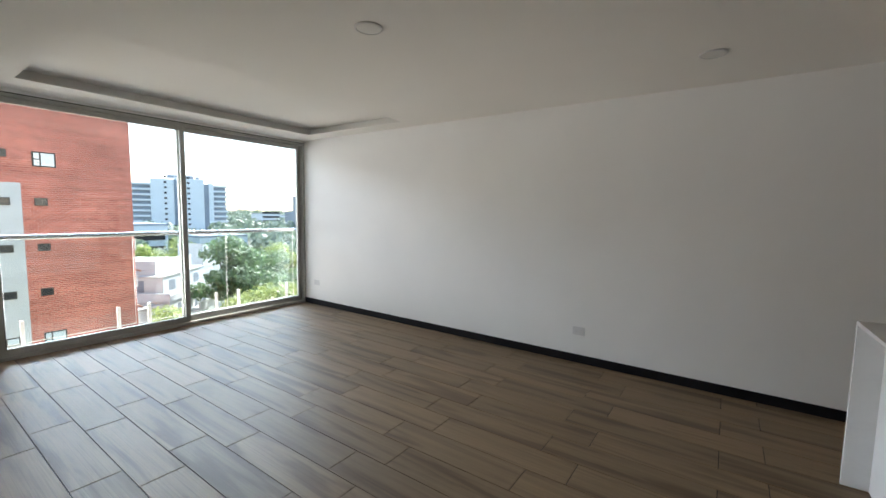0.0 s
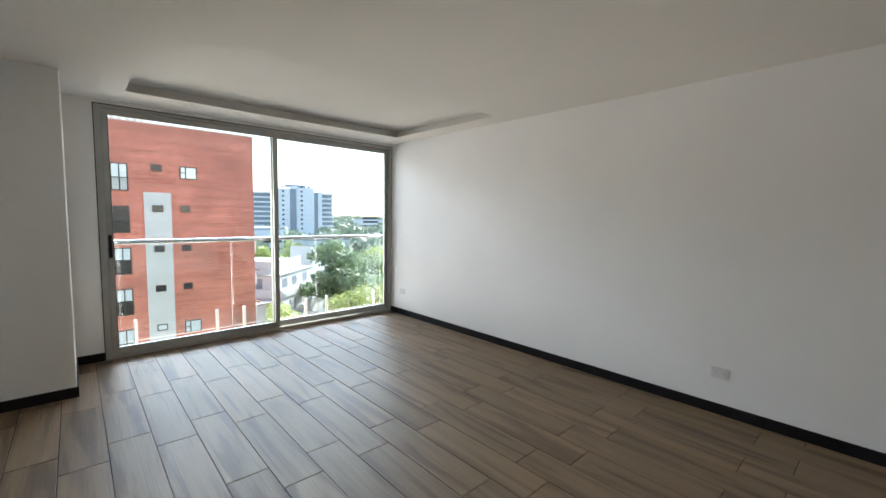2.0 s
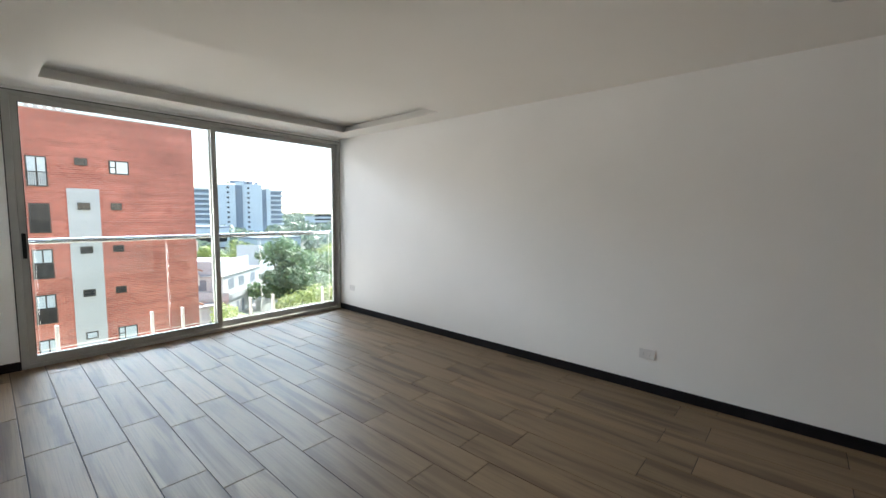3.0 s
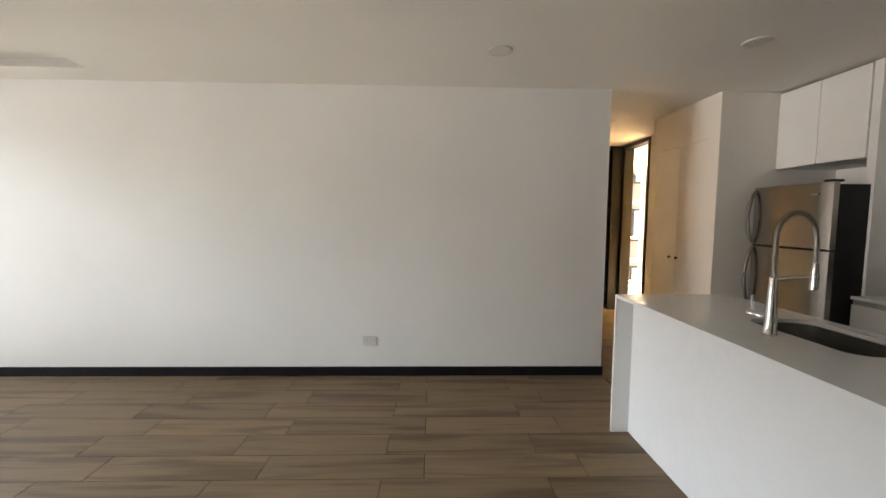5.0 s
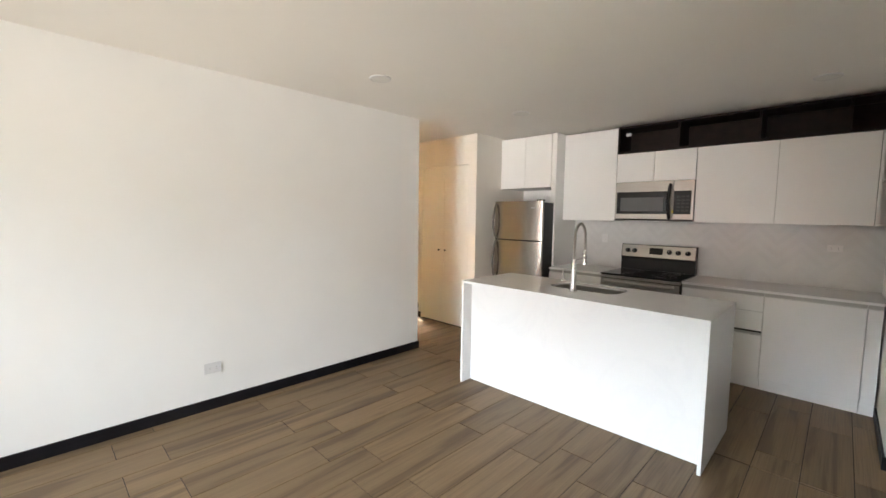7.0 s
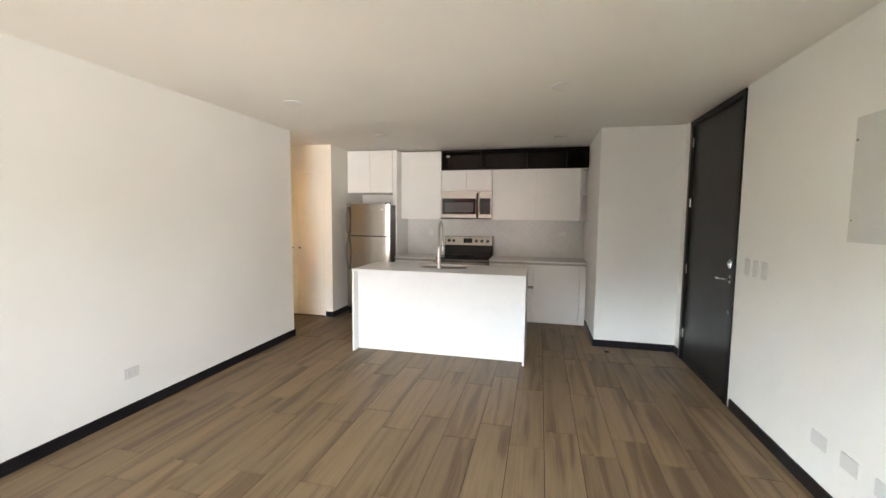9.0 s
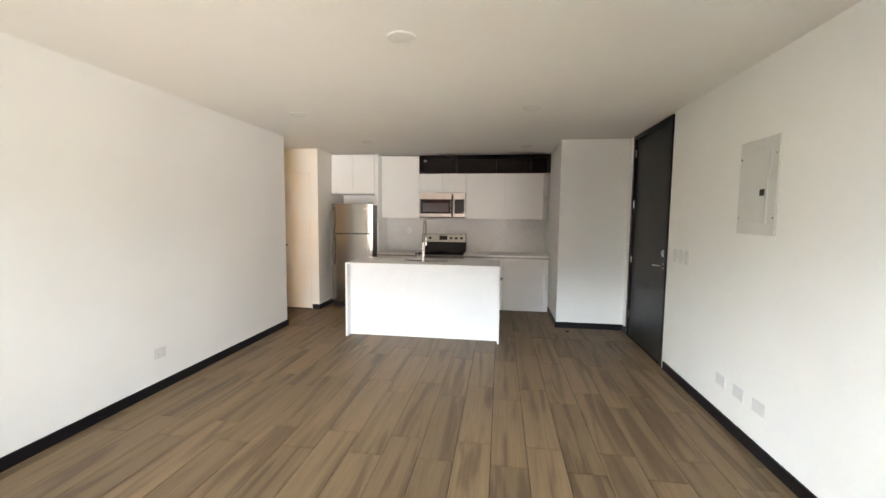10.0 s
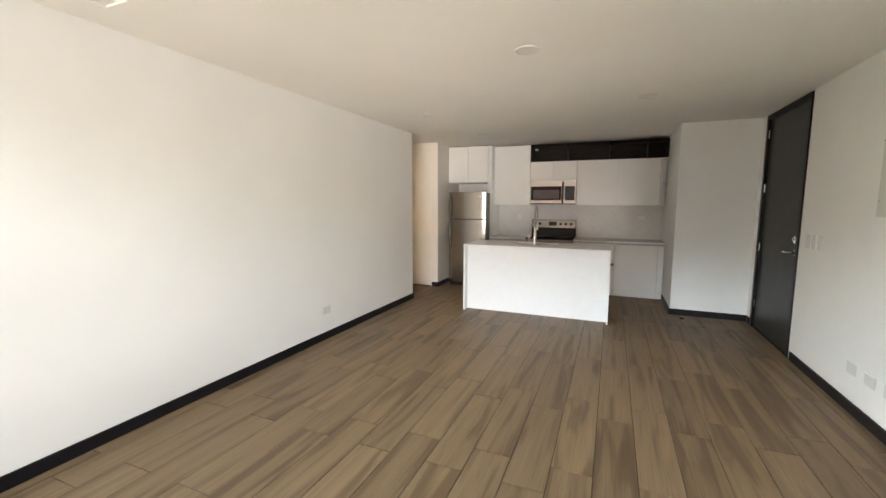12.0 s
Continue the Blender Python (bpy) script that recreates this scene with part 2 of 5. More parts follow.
def herringbone_quartz():
    """Pale stone with faint zigzag bands."""
    m, nt, bs = mat("pale_zigzag_stone")
    geo = nt.nodes.new("ShaderNodeNewGeometry")
    sep = nt.nodes.new("ShaderNodeSeparateXYZ")
    nt.links.new(geo.outputs["Position"], sep.inputs[0])
    pp = nt.nodes.new("ShaderNodeMath")
    pp.operation = "PINGPONG"
    pp.inputs[1].default_value = 0.17
    nt.links.new(sep.outputs["Y"], pp.inputs[0])
    ad = nt.nodes.new("ShaderNodeMath")
    nt.links.new(pp.outputs[0], ad.inputs[0])
    nt.links.new(sep.outputs["Z"], ad.inputs[1])
    fr = nt.nodes.new("ShaderNodeMath")
    fr.operation = "SNAP"
    fr.inputs[1].default_value = 0.055
    nt.links.new(ad.outputs[0], fr.inputs[0])
    wn = nt.nodes.new("ShaderNodeTexWhiteNoise")
    wn.noise_dimensions = "1D"
    nt.links.new(fr.outputs[0], wn.inputs["W"])
    r = ramp(nt, wn.outputs["Value"], [(0.0, (0.655, 0.655, 0.640)), (1.0, (0.685, 0.685, 0.670))])
    mp = coords(nt)
    n = node(nt, "ShaderNodeTexNoise", Scale=3.0, Detail=5.0)
    nt.links.new(mp.outputs[0], n.inputs["Vector"])
    r2 = ramp(nt, n.outputs["Fac"], [(0.3, (0.94, 0.94, 0.94)), (0.7, (1.04, 1.04, 1.04))])
    mx = nt.nodes.new("ShaderNodeMix")
    mx.data_type, mx.blend_type = "RGBA", "MULTIPLY"
    mx.inputs["Factor"].default_value = 1.0
    nt.links.new(r.outputs[0], mx.inputs["A"])
    nt.links.new(r2.outputs[0], mx.inputs["B"])
    nt.links.new(mx.outputs["Result"], bs.inputs["Base Color"])
    bs.inputs["Roughness"].default_value = 0.2
    return m


M_SPLASH = herringbone_quartz()
M_DARKWOOD = plain("dark_wenge_wood", (0.018, 0.010, 0.008), 0.5, vary=0.35, scale=12, grain=0.2, spec=0.2)
M_DOOR = plain("charcoal_painted_door", (0.014, 0.0135, 0.0135), 0.38, vary=0.1, scale=5, spec=0.35)
M_DOORFRAME = plain("black_door_frame", (0.007, 0.007, 0.007), 0.4, vary=0.2, spec=0.3)
M_BROWN = plain("brown_wood_door", (0.16, 0.09, 0.055), 0.4, vary=0.2, scale=8)
M_STEEL = brushed("brushed_stainless_steel", (0.40, 0.38, 0.345), 0.28, 1)
M_STEEL_V = brushed("brushed_steel_vertical", (0.36, 0.335, 0.300), 0.25, 2)
M_CHROME = plain("satin_chrome", (0.72, 0.72, 0.72), 0.14, metal=1.0, vary=0.03)
M_BLACKGLASS = plain("black_ceramic_glass", (0.004, 0.004, 0.005), 0.07, vary=0.1, spec=0.35)
M_BLACK = plain("black_plastic", (0.008, 0.008, 0.008), 0.35, vary=0.2, grain=0.15, spec=0.3)
M_GREY = plain("grey_plastic", (0.25, 0.25, 0.25), 0.4, vary=0.1)
M_ALU = plain("grey_aluminium", (0.42, 0.42, 0.39), 0.36, metal=0.35, vary=0.06, scale=8)
M_ALU_DARK = plain("dark_gasket", (0.03, 0.03, 0.03), 0.6)
M_WHITEPL = plain("white_plastic", (0.72, 0.71, 0.70), 0.35, vary=0.02)
M_PLATE = plain("pale_grey_plate", (0.70, 0.70, 0.685), 0.3, vary=0.02)
M_HANDLE = plain("dark_satin_steel", (0.20, 0.19, 0.18), 0.3, metal=1.0, vary=0.04)
M_PANEL = plain("light_grey_enamel", (0.66, 0.66, 0.63), 0.35, vary=0.03)
M_LED = plain("unlit_white_diffuser", (0.78, 0.77, 0.73), 0.5, vary=0.02)
M_GLASS = glass("clear_glass", (0.97, 0.985, 0.975))
M_RAILGLASS = glass("railing_glass", (0.955, 0.975, 0.965))
M_GLASSEDGE = plain("pale_glass_edge", (0.72, 0.68, 0.60), 0.25)
# Steel clamp posts; the pinkish white of sun on them is in the colour.
M_POST = plain("sun_tinted_steel_post", (0.66, 0.60, 0.55), 0.35, metal=0.3, vary=0.05)
M_BAND = plain("pale_band_render", (0.42, 0.43, 0.43), 0.85, vary=0.05, scale=0.8, grain=0.3, gscale=20)
M_HOUSE = plain("bright_white_render", (0.60, 0.61, 0.62), 0.8, vary=0.05, scale=0.4, grain=0.2, gscale=20)
M_CONC = plain("pale_concrete", (0.48, 0.46, 0.43), 0.85, vary=0.12, scale=3, grain=0.3, gscale=40)
M_BRICK = brick_facade()
M_STUCCO = plain("white_stucco", (0.60, 0.60, 0.585), 0.85, vary=0.06, scale=0.8, grain=0.3, gscale=20)
M_FARWHITE = plain("far_white_render", (0.66, 0.69, 0.72), 0.85, vary=0.05, scale=0.1)
M_FARGREY = plain("far_grey_render", (0.27, 0.30, 0.35), 0.8, vary=0.1, scale=0.1)
M_PINK = plain("salmon_render", (0.55, 0.36, 0.27), 0.85, vary=0.06, scale=0.5)
M_ROOFTILE = plain("terracotta_roof", (0.36, 0.19, 0.12), 0.85, vary=0.25, scale=4)
M_WINDARK = plain("dark_window_glass", (0.016, 0.018, 0.022), 0.3, vary=0.2, spec=0.2)
M_WINPALE = plain("pale_window_blind", (0.42, 0.48, 0.52), 0.3, vary=0.08)
M_FRAMEBLK = plain("black_window_frame", (0.02, 0.02, 0.02), 0.5)
M_BARK = plain("tree_bark", (0.12, 0.09, 0.06), 0.9, vary=0.3, scale=3)
M_LEAF_A = leafy("dark_green_leaves", (0.045, 0.080, 0.036), (0.120, 0.175, 0.080))
M_LEAF_B = leafy("yellow_green_leaves", (0.105, 0.135, 0.035), (0.22, 0.245, 0.075))
# Far woods: distance haze is mixed into this greyed green.
M_LEAF_C = leafy("haze_tinted_leaves", (0.060, 0.085, 0.062), (0.11, 0.140, 0.100))
M_GROUND = noisy("city_ground", (0.06, 0.09, 0.04), (0.22, 0.21, 0.18), 0.03)
M_ASPHALT = noisy("asphalt", (0.045, 0.045, 0.048), (0.065, 0.065, 0.065), 1.5)


# ---- mesh helpers ----
def box(bm, x0, x1, y0, y1, z0, z1, bevel=0.0):
    ps = [bm.verts.new(p) for p in ((x0, y0, z0), (x1, y0, z0), (x1, y1, z0), (x0, y1, z0), (x0, y0, z1), (x1, y0, z1), (x1, y1, z1), (x0, y1, z1))]
    fs = [bm.faces.new([ps[i] for i in q]) for q in ((3, 2, 1, 0), (4, 5, 6, 7), (0, 1, 5, 4), (1, 2, 6, 5), (2, 3, 7, 6), (3, 0, 4, 7))]
    if bevel:
        edges = list({e for f in fs for e in f.edges})
        bmesh.ops.bevel(bm, geom=edges, offset=bevel, segments=2, affect="EDGES", profile=0.5)
    return bm


def B(*a, **k):
    return box(bmesh.new(), *a, **k)


def boxes(*bs, bevel=0.0):
    bm = bmesh.new()
    for b in bs:
        box(bm, *b, bevel=bevel)
    return bm


def lathe(bm, profile, at=(0, 0, 0), axis="z", n=24):
    """Turns (radius, height) pairs round an axis."""
    rings = []
    for r, h in profile:
        ring = []
        for i in range(n):
            a = 2 * math.pi * i / n
            u, v = r * math.cos(a), r * math.sin(a)
            p = {"z": (u, v, h), "x": (h, u, v), "y": (v, h, u)}[axis]
            ring.append(bm.verts.new((p[0] + at[0], p[1] + at[1], p[2] + at[2])))
        rings.append(ring)
    for a, b in zip(rings, rings[1:]):
        for i in range(n):
            bm.faces.new((a[i], a[(i + 1) % n], b[(i + 1) % n], b[i]))
    bm.faces.new(rings[0][::-1])
    bm.faces.new(rings[-1])
    return bm


def tube(bm, pts, r, n=10):
    """A round bar along points; r may be one radius or a list."""
    rs = r if isinstance(r, list) else [r] * len(pts)
    pts = [Vector(p) for p in pts]
    rings = []
    for i, p in enumerate(pts):
        d = (pts[min(i + 1, len(pts) - 1)] - pts[max(i - 1, 0)]).normalized()
        q = d.to_track_quat("Z", "Y")
        rings.append([bm.verts.new(p + q @ Vector((rs[i] * math.cos(2 * math.pi * k / n), rs[i] * math.sin(2 * math.pi * k / n), 0))) for k in range(n)])
    for a, b in zip(rings, rings[1:]):
        for i in range(n):
            bm.faces.new((a[i], a[(i + 1) % n], b[(i + 1) % n], b[i]))
    bm.faces.new(rings[0][::-1])
    bm.faces.new(rings[-1])
    return bm


def origin(ob):
    p = Vector((0, 0, 0))
    while ob:
        p += ob.location
        ob = ob.parent
    return p


def finish(name, bm, material, smooth=False):
    bmesh.ops.recalc_face_normals(bm, faces=bm.faces)
    me = bpy.data.meshes.new(name)
    bm.to_mesh(me)
    bm.free()
    me.materials.append(material)
    if smooth:
        for p in me.polygons:
            p.use_smooth = True
        me.set_sharp_from_angle(angle=radians(40))
    return me


def part(name, bm, material, parent, label="", smooth=False, kind=""):
    """Links a bmesh, given in world places, as one mesh under a thing or part."""
    bmesh.ops.translate(bm, verts=bm.verts, vec=-origin(parent))
    ob = new(name, finish(name, bm, material, smooth))
    ob.parent = parent
    return tagged(ob, label, kind=kind)


def thing(name, at, label, category, group=""):
    ob = new(name)
    ob.empty_display_size = 0.1
    ob.location = at
    return tagged(ob, label, category, group)


def single(name, bm, material, at, label, category, group="", smooth=False, kind=""):
    bmesh.ops.translate(bm, verts=bm.verts, vec=-Vector(at))
    ob = new(name, finish(name, bm, material, smooth))
    ob.location = at
    return tagged(ob, label, category, group, kind)


def struct(name, bm, material, label=""):
    ob = new(name, finish(name, bm, material))
    return tagged(ob, label, kind="structure")


# ---- plan ----
H = 2.445
WX, NY = -6.18, 4.345
KX = 2.0
CX, CY = 0.965, 4.335
HX = 0.03
BX = 1.36
EY = 6.93

# floor slab, walls, ceiling
floor = struct("floor", boxes((-6.30, 2.2, -0.3, 4.60, -0.25, -0.004), (-0.2, 2.2, 4.60, 9.6, -0.25, -0.004), (2.2, 4.8, 5.4, 9.6, -0.25, -0.004)), M_GROUT, "dark grout bed under wood-look floor tiles")
struct("wall_north", B(WX - 0.22, HX, NY, NY + 0.2, 0, H), M_WALL, "smooth white painted wall")
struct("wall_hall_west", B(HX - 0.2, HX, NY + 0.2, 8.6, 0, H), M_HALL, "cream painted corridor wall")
struct("wall_south", boxes((WX - 0.22, -0.75, -0.2, 0, 0, H), (0.385, KX + 0.2, -0.2, 0, 0, H)), M_WALL, "smooth white painted wall")
struct("wall_west", boxes((WX - 0.22, WX, 0, 1.040, 0, H), (WX - 0.22, WX, 1.040, NY, 2.41, H)), M_WALL, "white painted wall round the balcony door")
struct("wall_pier", B(WX, -5.336, 0, 0.832, 0, H, bevel=0.004), M_WALL, "white painted pier beside the balcony door")
struct("wall_pillar", B(0.553, KX, 0, 0.84, 0, H, bevel=0.004), M_WALL, "white painted boxed pillar between kitchen and entrance door")
struct("wall_east", B(KX, KX + 0.2, 0, CY, 0, H), M_WALL, "white painted kitchen wall")
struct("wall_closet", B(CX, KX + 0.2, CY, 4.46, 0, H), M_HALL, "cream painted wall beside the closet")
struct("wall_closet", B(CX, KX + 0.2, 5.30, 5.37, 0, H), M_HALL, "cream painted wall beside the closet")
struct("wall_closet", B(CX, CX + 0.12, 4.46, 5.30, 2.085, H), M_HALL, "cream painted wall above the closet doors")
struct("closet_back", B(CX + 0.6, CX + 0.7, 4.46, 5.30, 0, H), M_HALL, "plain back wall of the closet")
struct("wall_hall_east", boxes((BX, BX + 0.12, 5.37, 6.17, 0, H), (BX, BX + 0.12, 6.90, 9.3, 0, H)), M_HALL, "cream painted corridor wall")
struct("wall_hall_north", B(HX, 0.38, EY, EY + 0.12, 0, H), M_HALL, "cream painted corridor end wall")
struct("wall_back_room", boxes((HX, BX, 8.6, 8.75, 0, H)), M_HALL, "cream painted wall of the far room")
struct("wall_bedroom", boxes((BX + 0.12, 4.8, 5.37, 5.49, 0, H), (4.6, 4.8, 5.49, 9.3, 0, H), (BX, 1.7, 9.3, 9.45, 0, H), (4.2, 4.8, 9.3, 9.45, 0, H), (1.7, 4.2, 9.3, 9.45, 2.38, H)), M_ROOM, "cream painted bedroom walls")

TX0, TX1, TY0, TY1, TD = -5.69, -4.015, 1.24, 4.07, 0.10
UC, LZ = 0.10, H + 0.010


def frame_boxes(x0, x1, y0, y1, z0, z1):
    """The living room's ceiling round a rectangular opening."""
    return [(WX - 0.75, x0, -0.2, 4.6, z0, z1), (x1, 2.2, -0.2, 4.6, z0, z1), (x0, x1, -0.2, y0, z0, z1), (x0, x1, y1, 4.6, z0, z1)]


ceil_bm = boxes(*frame_boxes(TX0, TX1, TY0, TY1, H, LZ), *frame_boxes(TX0 - UC, TX1 + UC, TY0 - UC, TY1 + UC, LZ, H + TD), (WX - 0.75, 2.2, -0.2, 4.6, H + TD, H + 0.3),
                (-0.2, 2.2, 4.6, 9.6, H, H + 0.3), (2.2, 4.8, 5.2, 9.6, H, H + 0.3))
struct("ceiling", ceil_bm, M_CEIL, "flat white plaster ceiling with a shallow recessed tray by the balcony")


def baseboard(x0, x1, y0, y1):
    bm = B(x0, x1, y0, y1, 0.0, 0.078)
    ob = struct("baseboard", bm, M_BASE, "thin black skirting board")
    return ob


T = 0.012
baseboard(WX, HX, NY - T, NY)
baseboard(HX, HX + T, NY - T, EY)
baseboard(WX, WX + T, 0.832, 1.040)
baseboard(-5.336, -5.336 + T, 0, 0.832 + T)
baseboard(WX + T, -5.336, 0.832, 0.832 + T)
baseboard(-5.336 + T, -0.80, 0, T)
baseboard(0.435, 0.553 - T, 0, T)
baseboard(0.553 - T, 0.553, 0, 0.84 + T)
baseboard(0.553, 1.43, 0.84, 0.84 + T)
baseboard(CX, 1.52, CY - T, CY)
baseboard(CX - T, CX, CY - T, 4.44)
baseboard(CX - T, CX, 5.32, 5.37 + T)
baseboard(CX, BX, 5.37, 5.37 + T)
baseboard(BX - T, BX, 5.37 + T, 6.12)

# ---- balcony door: frame, leaves, panes ----
win = struct("window_1", boxes((WX - 0.12, WX + 0.004, 1.040, 1.090, 0, 2.41), (WX - 0.12, WX + 0.004, 4.311, NY, 0, 2.41),
                               (WX - 0.12, WX + 0.004, 1.090, 4.311, 2.372, 2.41), (WX - 0.12, WX + 0.004, 1.090, 4.311, 0, 0.035), bevel=0.002), M_ALU, "grey aluminium sliding balcony door frame")


def leaf(y0, y1, xc, name):
    s = 0.052
    lf = part(name, boxes((xc - 0.02, xc + 0.02, y0, y0 + s, 0.036, 2.37), (xc - 0.02, xc + 0.02, y1 - s, y1, 0.036, 2.37),
                          (xc - 0.018, xc + 0.018, y0 + s, y1 - s, 2.318, 2.37), (xc - 0.018, xc + 0.018, y0 + s, y1 - s, 0.036, 0.105), bevel=0.002), M_ALU, win)
    p = part("pane", B(xc - 0.003, xc + 0.003, y0 + s - 0.01, y1 - s + 0.01, 0.095, 2.33), M_GLASS, lf, "clear glass pane")
    p.visible_shadow = False
    part("gasket", boxes((xc + 0.0185, xc + 0.0205, y0 + s - 0.006, y0 + s - 0.001, 0.1, 2.32), (xc + 0.0185, xc + 0.0205, y1 - s + 0.001, y1 - s + 0.006, 0.1, 2.32)), M_ALU_DARK, lf, "black rubber gasket")
    return lf


la = leaf(1.092, 2.700, WX - 0.028, "sliding_leaf")
lb = leaf(2.640, 4.310, WX - 0.082, "fixed_leaf")
part("lock_handle", B(WX - 0.008, WX + 0.012, 1.102, 1.130, 0.98, 1.20, bevel=0.004), M_BLACK, la, "black recessed pull handle")
part("track", boxes((WX - 0.058, WX - 0.052, 1.090, 4.311, 0.035, 0.05)), M_ALU, win)
part("top_seal", boxes((WX + 0.004, WX + 0.007, 1.040, NY - 0.002, 2.405, 2.413), (WX + 0.004, WX + 0.007, 1.034, 1.041, 0, 2.41)), M_ALU_DARK, win, "black sealant line")

# ---- balcony ----
struct("balcony_slab", boxes((-6.592, WX - 0.12, -0.2, 4.75, -0.25, -0.005)), M_CONC, "pale concrete balcony slab")
RX = -6.64
rail = thing("balcony_railing", (RX, 2.7, -0.02), "frameless glass balustrade with a round steel handrail on the balcony edge", "railing")
part("handrail", tube(bmesh.new(), [(RX, -0.1, 1.10), (RX, 4.40, 1.10), (RX + 0.02, 4.455, 1.10), (RX + 0.06, 4.47, 1.10), (WX - 0.02, 4.47, 1.10)], 0.026, 12), M_CHROME, rail, "round polished steel handrail", smooth=True)
for ya, yb in ((-0.1, 1.19), (1.205, 2.28), (2.295, 3.37), (3.385, 4.44)):
    g = part("glass_panel", B(RX - 0.005, RX + 0.005, ya, yb, 0.03, 1.085), M_RAILGLASS, rail, "clear glass balustrade panel")
    g.visible_shadow = False
    part("glass_edge", boxes((RX - 0.0052, RX + 0.0052, yb - 0.0012, yb + 0.0004, 0.03, 1.085), (RX - 0.006, RX + 0.006, ya, yb, 0.026, 0.030)), M_GLASSEDGE, g)
for yp in (0.22, 1.315, 2.105, 2.41, 3.21, 3.52, 4.30):
    sp = part("spigot", B(RX + 0.006, RX + 0.045, yp - 0.015, yp + 0.015, -0.16, 0.262, bevel=0.004), M_POST, rail, "square steel glass clamp post")
part("spigot", B(RX + 0.16, RX + 0.20, 4.45, 4.485, -0.005, 0.262, bevel=0.004), M_POST, rail, "square steel glass clamp post")


# ---- entrance door ----
door = thing("entrance_door", (-0.18, -0.03, 0), "charcoal painted flush entrance door, closed, in a black frame", "door")
part("door_frame", boxes((-0.75, -0.70, -0.12, 0.014, 0, 2.432), (0.335, 0.385, -0.12, 0.014, 0, 2.432), (-0.70, 0.335, -0.12, 0.014, 2.385, 2.432), bevel=0.002), M_DOORFRAME, door, "black wooden door frame")
lf = part("door_leaf", B(-0.695, 0.330, -0.06, -0.016, 0.008, 2.380, bevel=0.002), M_DOOR, door)
part("door_stop", boxes((-0.70, -0.685, -0.10, -0.062, 0, 2.385), (0.32, 0.335, -0.10, -0.062, 0, 2.385)), M_DOORFRAME, door)
lev = part("lever_handle", boxes((-0.665, -0.62, -0.016, -0.008, 0.955, 1.015), bevel=0.002), M_CHROME, door, "satin chrome lever handle")
part("lever", tube(bmesh.new(), [(-0.642, -0.008, 0.985), (-0.642, 0.035, 0.985), (-0.63, 0.043, 0.985), (-0.52, 0.045, 0.982)], 0.009, 10), M_CHROME, lev, smooth=True)
dl = part("deadbolt", B(-0.668, -0.622, -0.016, 0.004, 1.075, 1.145, bevel=0.004), M_CHROME, door, "chrome deadbolt with a thumb turn")
part("thumb_turn", B(-0.650, -0.638, 0.004, 0.018, 1.095, 1.125, bevel=0.002), M_CHROME, dl)
part("lower_lock", lathe(bmesh.new(), [(0.016, -0.016), (0.016, -0.010), (0.006, -0.008)], (-0.645, 0, 0.722), "y", 16), M_CHROME, door, "small round steel lock cylinder")
for z in (0.28, 0.95, 1.62, 2.22):
    part("hinge", lathe(bmesh.new(), [(0.008, z - 0.045), (0.008, z + 0.045)], (0.333, -0.004, 0), "z", 10), M_CHROME, door, "steel butt hinge")


# ---- plates on the walls ----
def wall_plate(face, u, v, w, h, kind, group=""):
    """face: n north wall, s south wall, k kitchen back wall. kind: outlet, switch or blank."""
    bm, hole = bmesh.new(), bmesh.new()
    t = 0.006

    def put(b, u0, u1, v0, v1, d0, d1, bevel=0.0):
        if face == "n":
            box(b, u0, u1, NY - d1, NY - d0, v0, v1, bevel)
        elif face == "s":
            box(b, u0, u1, d0, d1, v0, v1, bevel)
        else:
            box(b, SPX - d1, SPX - d0, u0, u1, v0, v1, bevel)
    at = {"n": (u, NY, v), "s": (u, 0, v), "k": (SPX, u, v)}[face]
    names = {"outlet": "duplex_outlet", "switch": "light_switch", "blank": "blank_plate"}
    labels = {"outlet": "white plastic duplex power outlet on the painted wall", "switch": "white plastic light switch plate beside the entrance door", "blank": "white blank cover plate low on the painted wall"}
    if face == "k":
        labels["outlet"] = "white plastic power outlet on the kitchen backsplash"
    th = thing(names[kind], at, labels[kind], {"outlet": "power outlet", "switch": "light switch", "blank": "cover plate"}[kind], group)
    put(bm, u - w / 2, u + w / 2, v - h / 2, v + h / 2, 0, t, 0.0015)
    part("cover_plate", bm, M_PLATE if face == "k" and w < h else M_WHITEPL, th)
    if kind == "outlet":
        for s in (-1, 1):
            b = bmesh.new()
            if w > h:
                put(b, u + s * 0.022 - 0.014, u + s * 0.022 + 0.014, v - 0.017, v + 0.017, t, t + 0.002, 0.0008)
            else:
                put(b, u - 0.017, u + 0.017, v + s * 0.022 - 0.014, v + s * 0.022 + 0.014, t, t + 0.002, 0.0008)
            fc = part("socket_face", b, M_WHITEPL, th)
            b = bmesh.new()
            for q in (-0.006, 0.006):
                if w > h:
                    put(b, u + s * 0.022 - 0.004, u + s * 0.022 + 0.004, v + q - 0.0012, v + q + 0.0012, t + 0.002, t + 0.0024)
                else:
                    put(b, u + q - 0.0012, u + q + 0.0012, v + s * 0.022 - 0.004, v + s * 0.022 + 0.004, t + 0.002, t + 0.0024)
            part("slots", b, M_GREY, fc)
    elif kind == "switch":
        b = bmesh.new()
        put(b, u - 0.011, u + 0.011, v - 0.022, v + 0.022, t, t + 0.004, 0.001)
        part("rocker", b, M_WHITEPL, th)
    return th


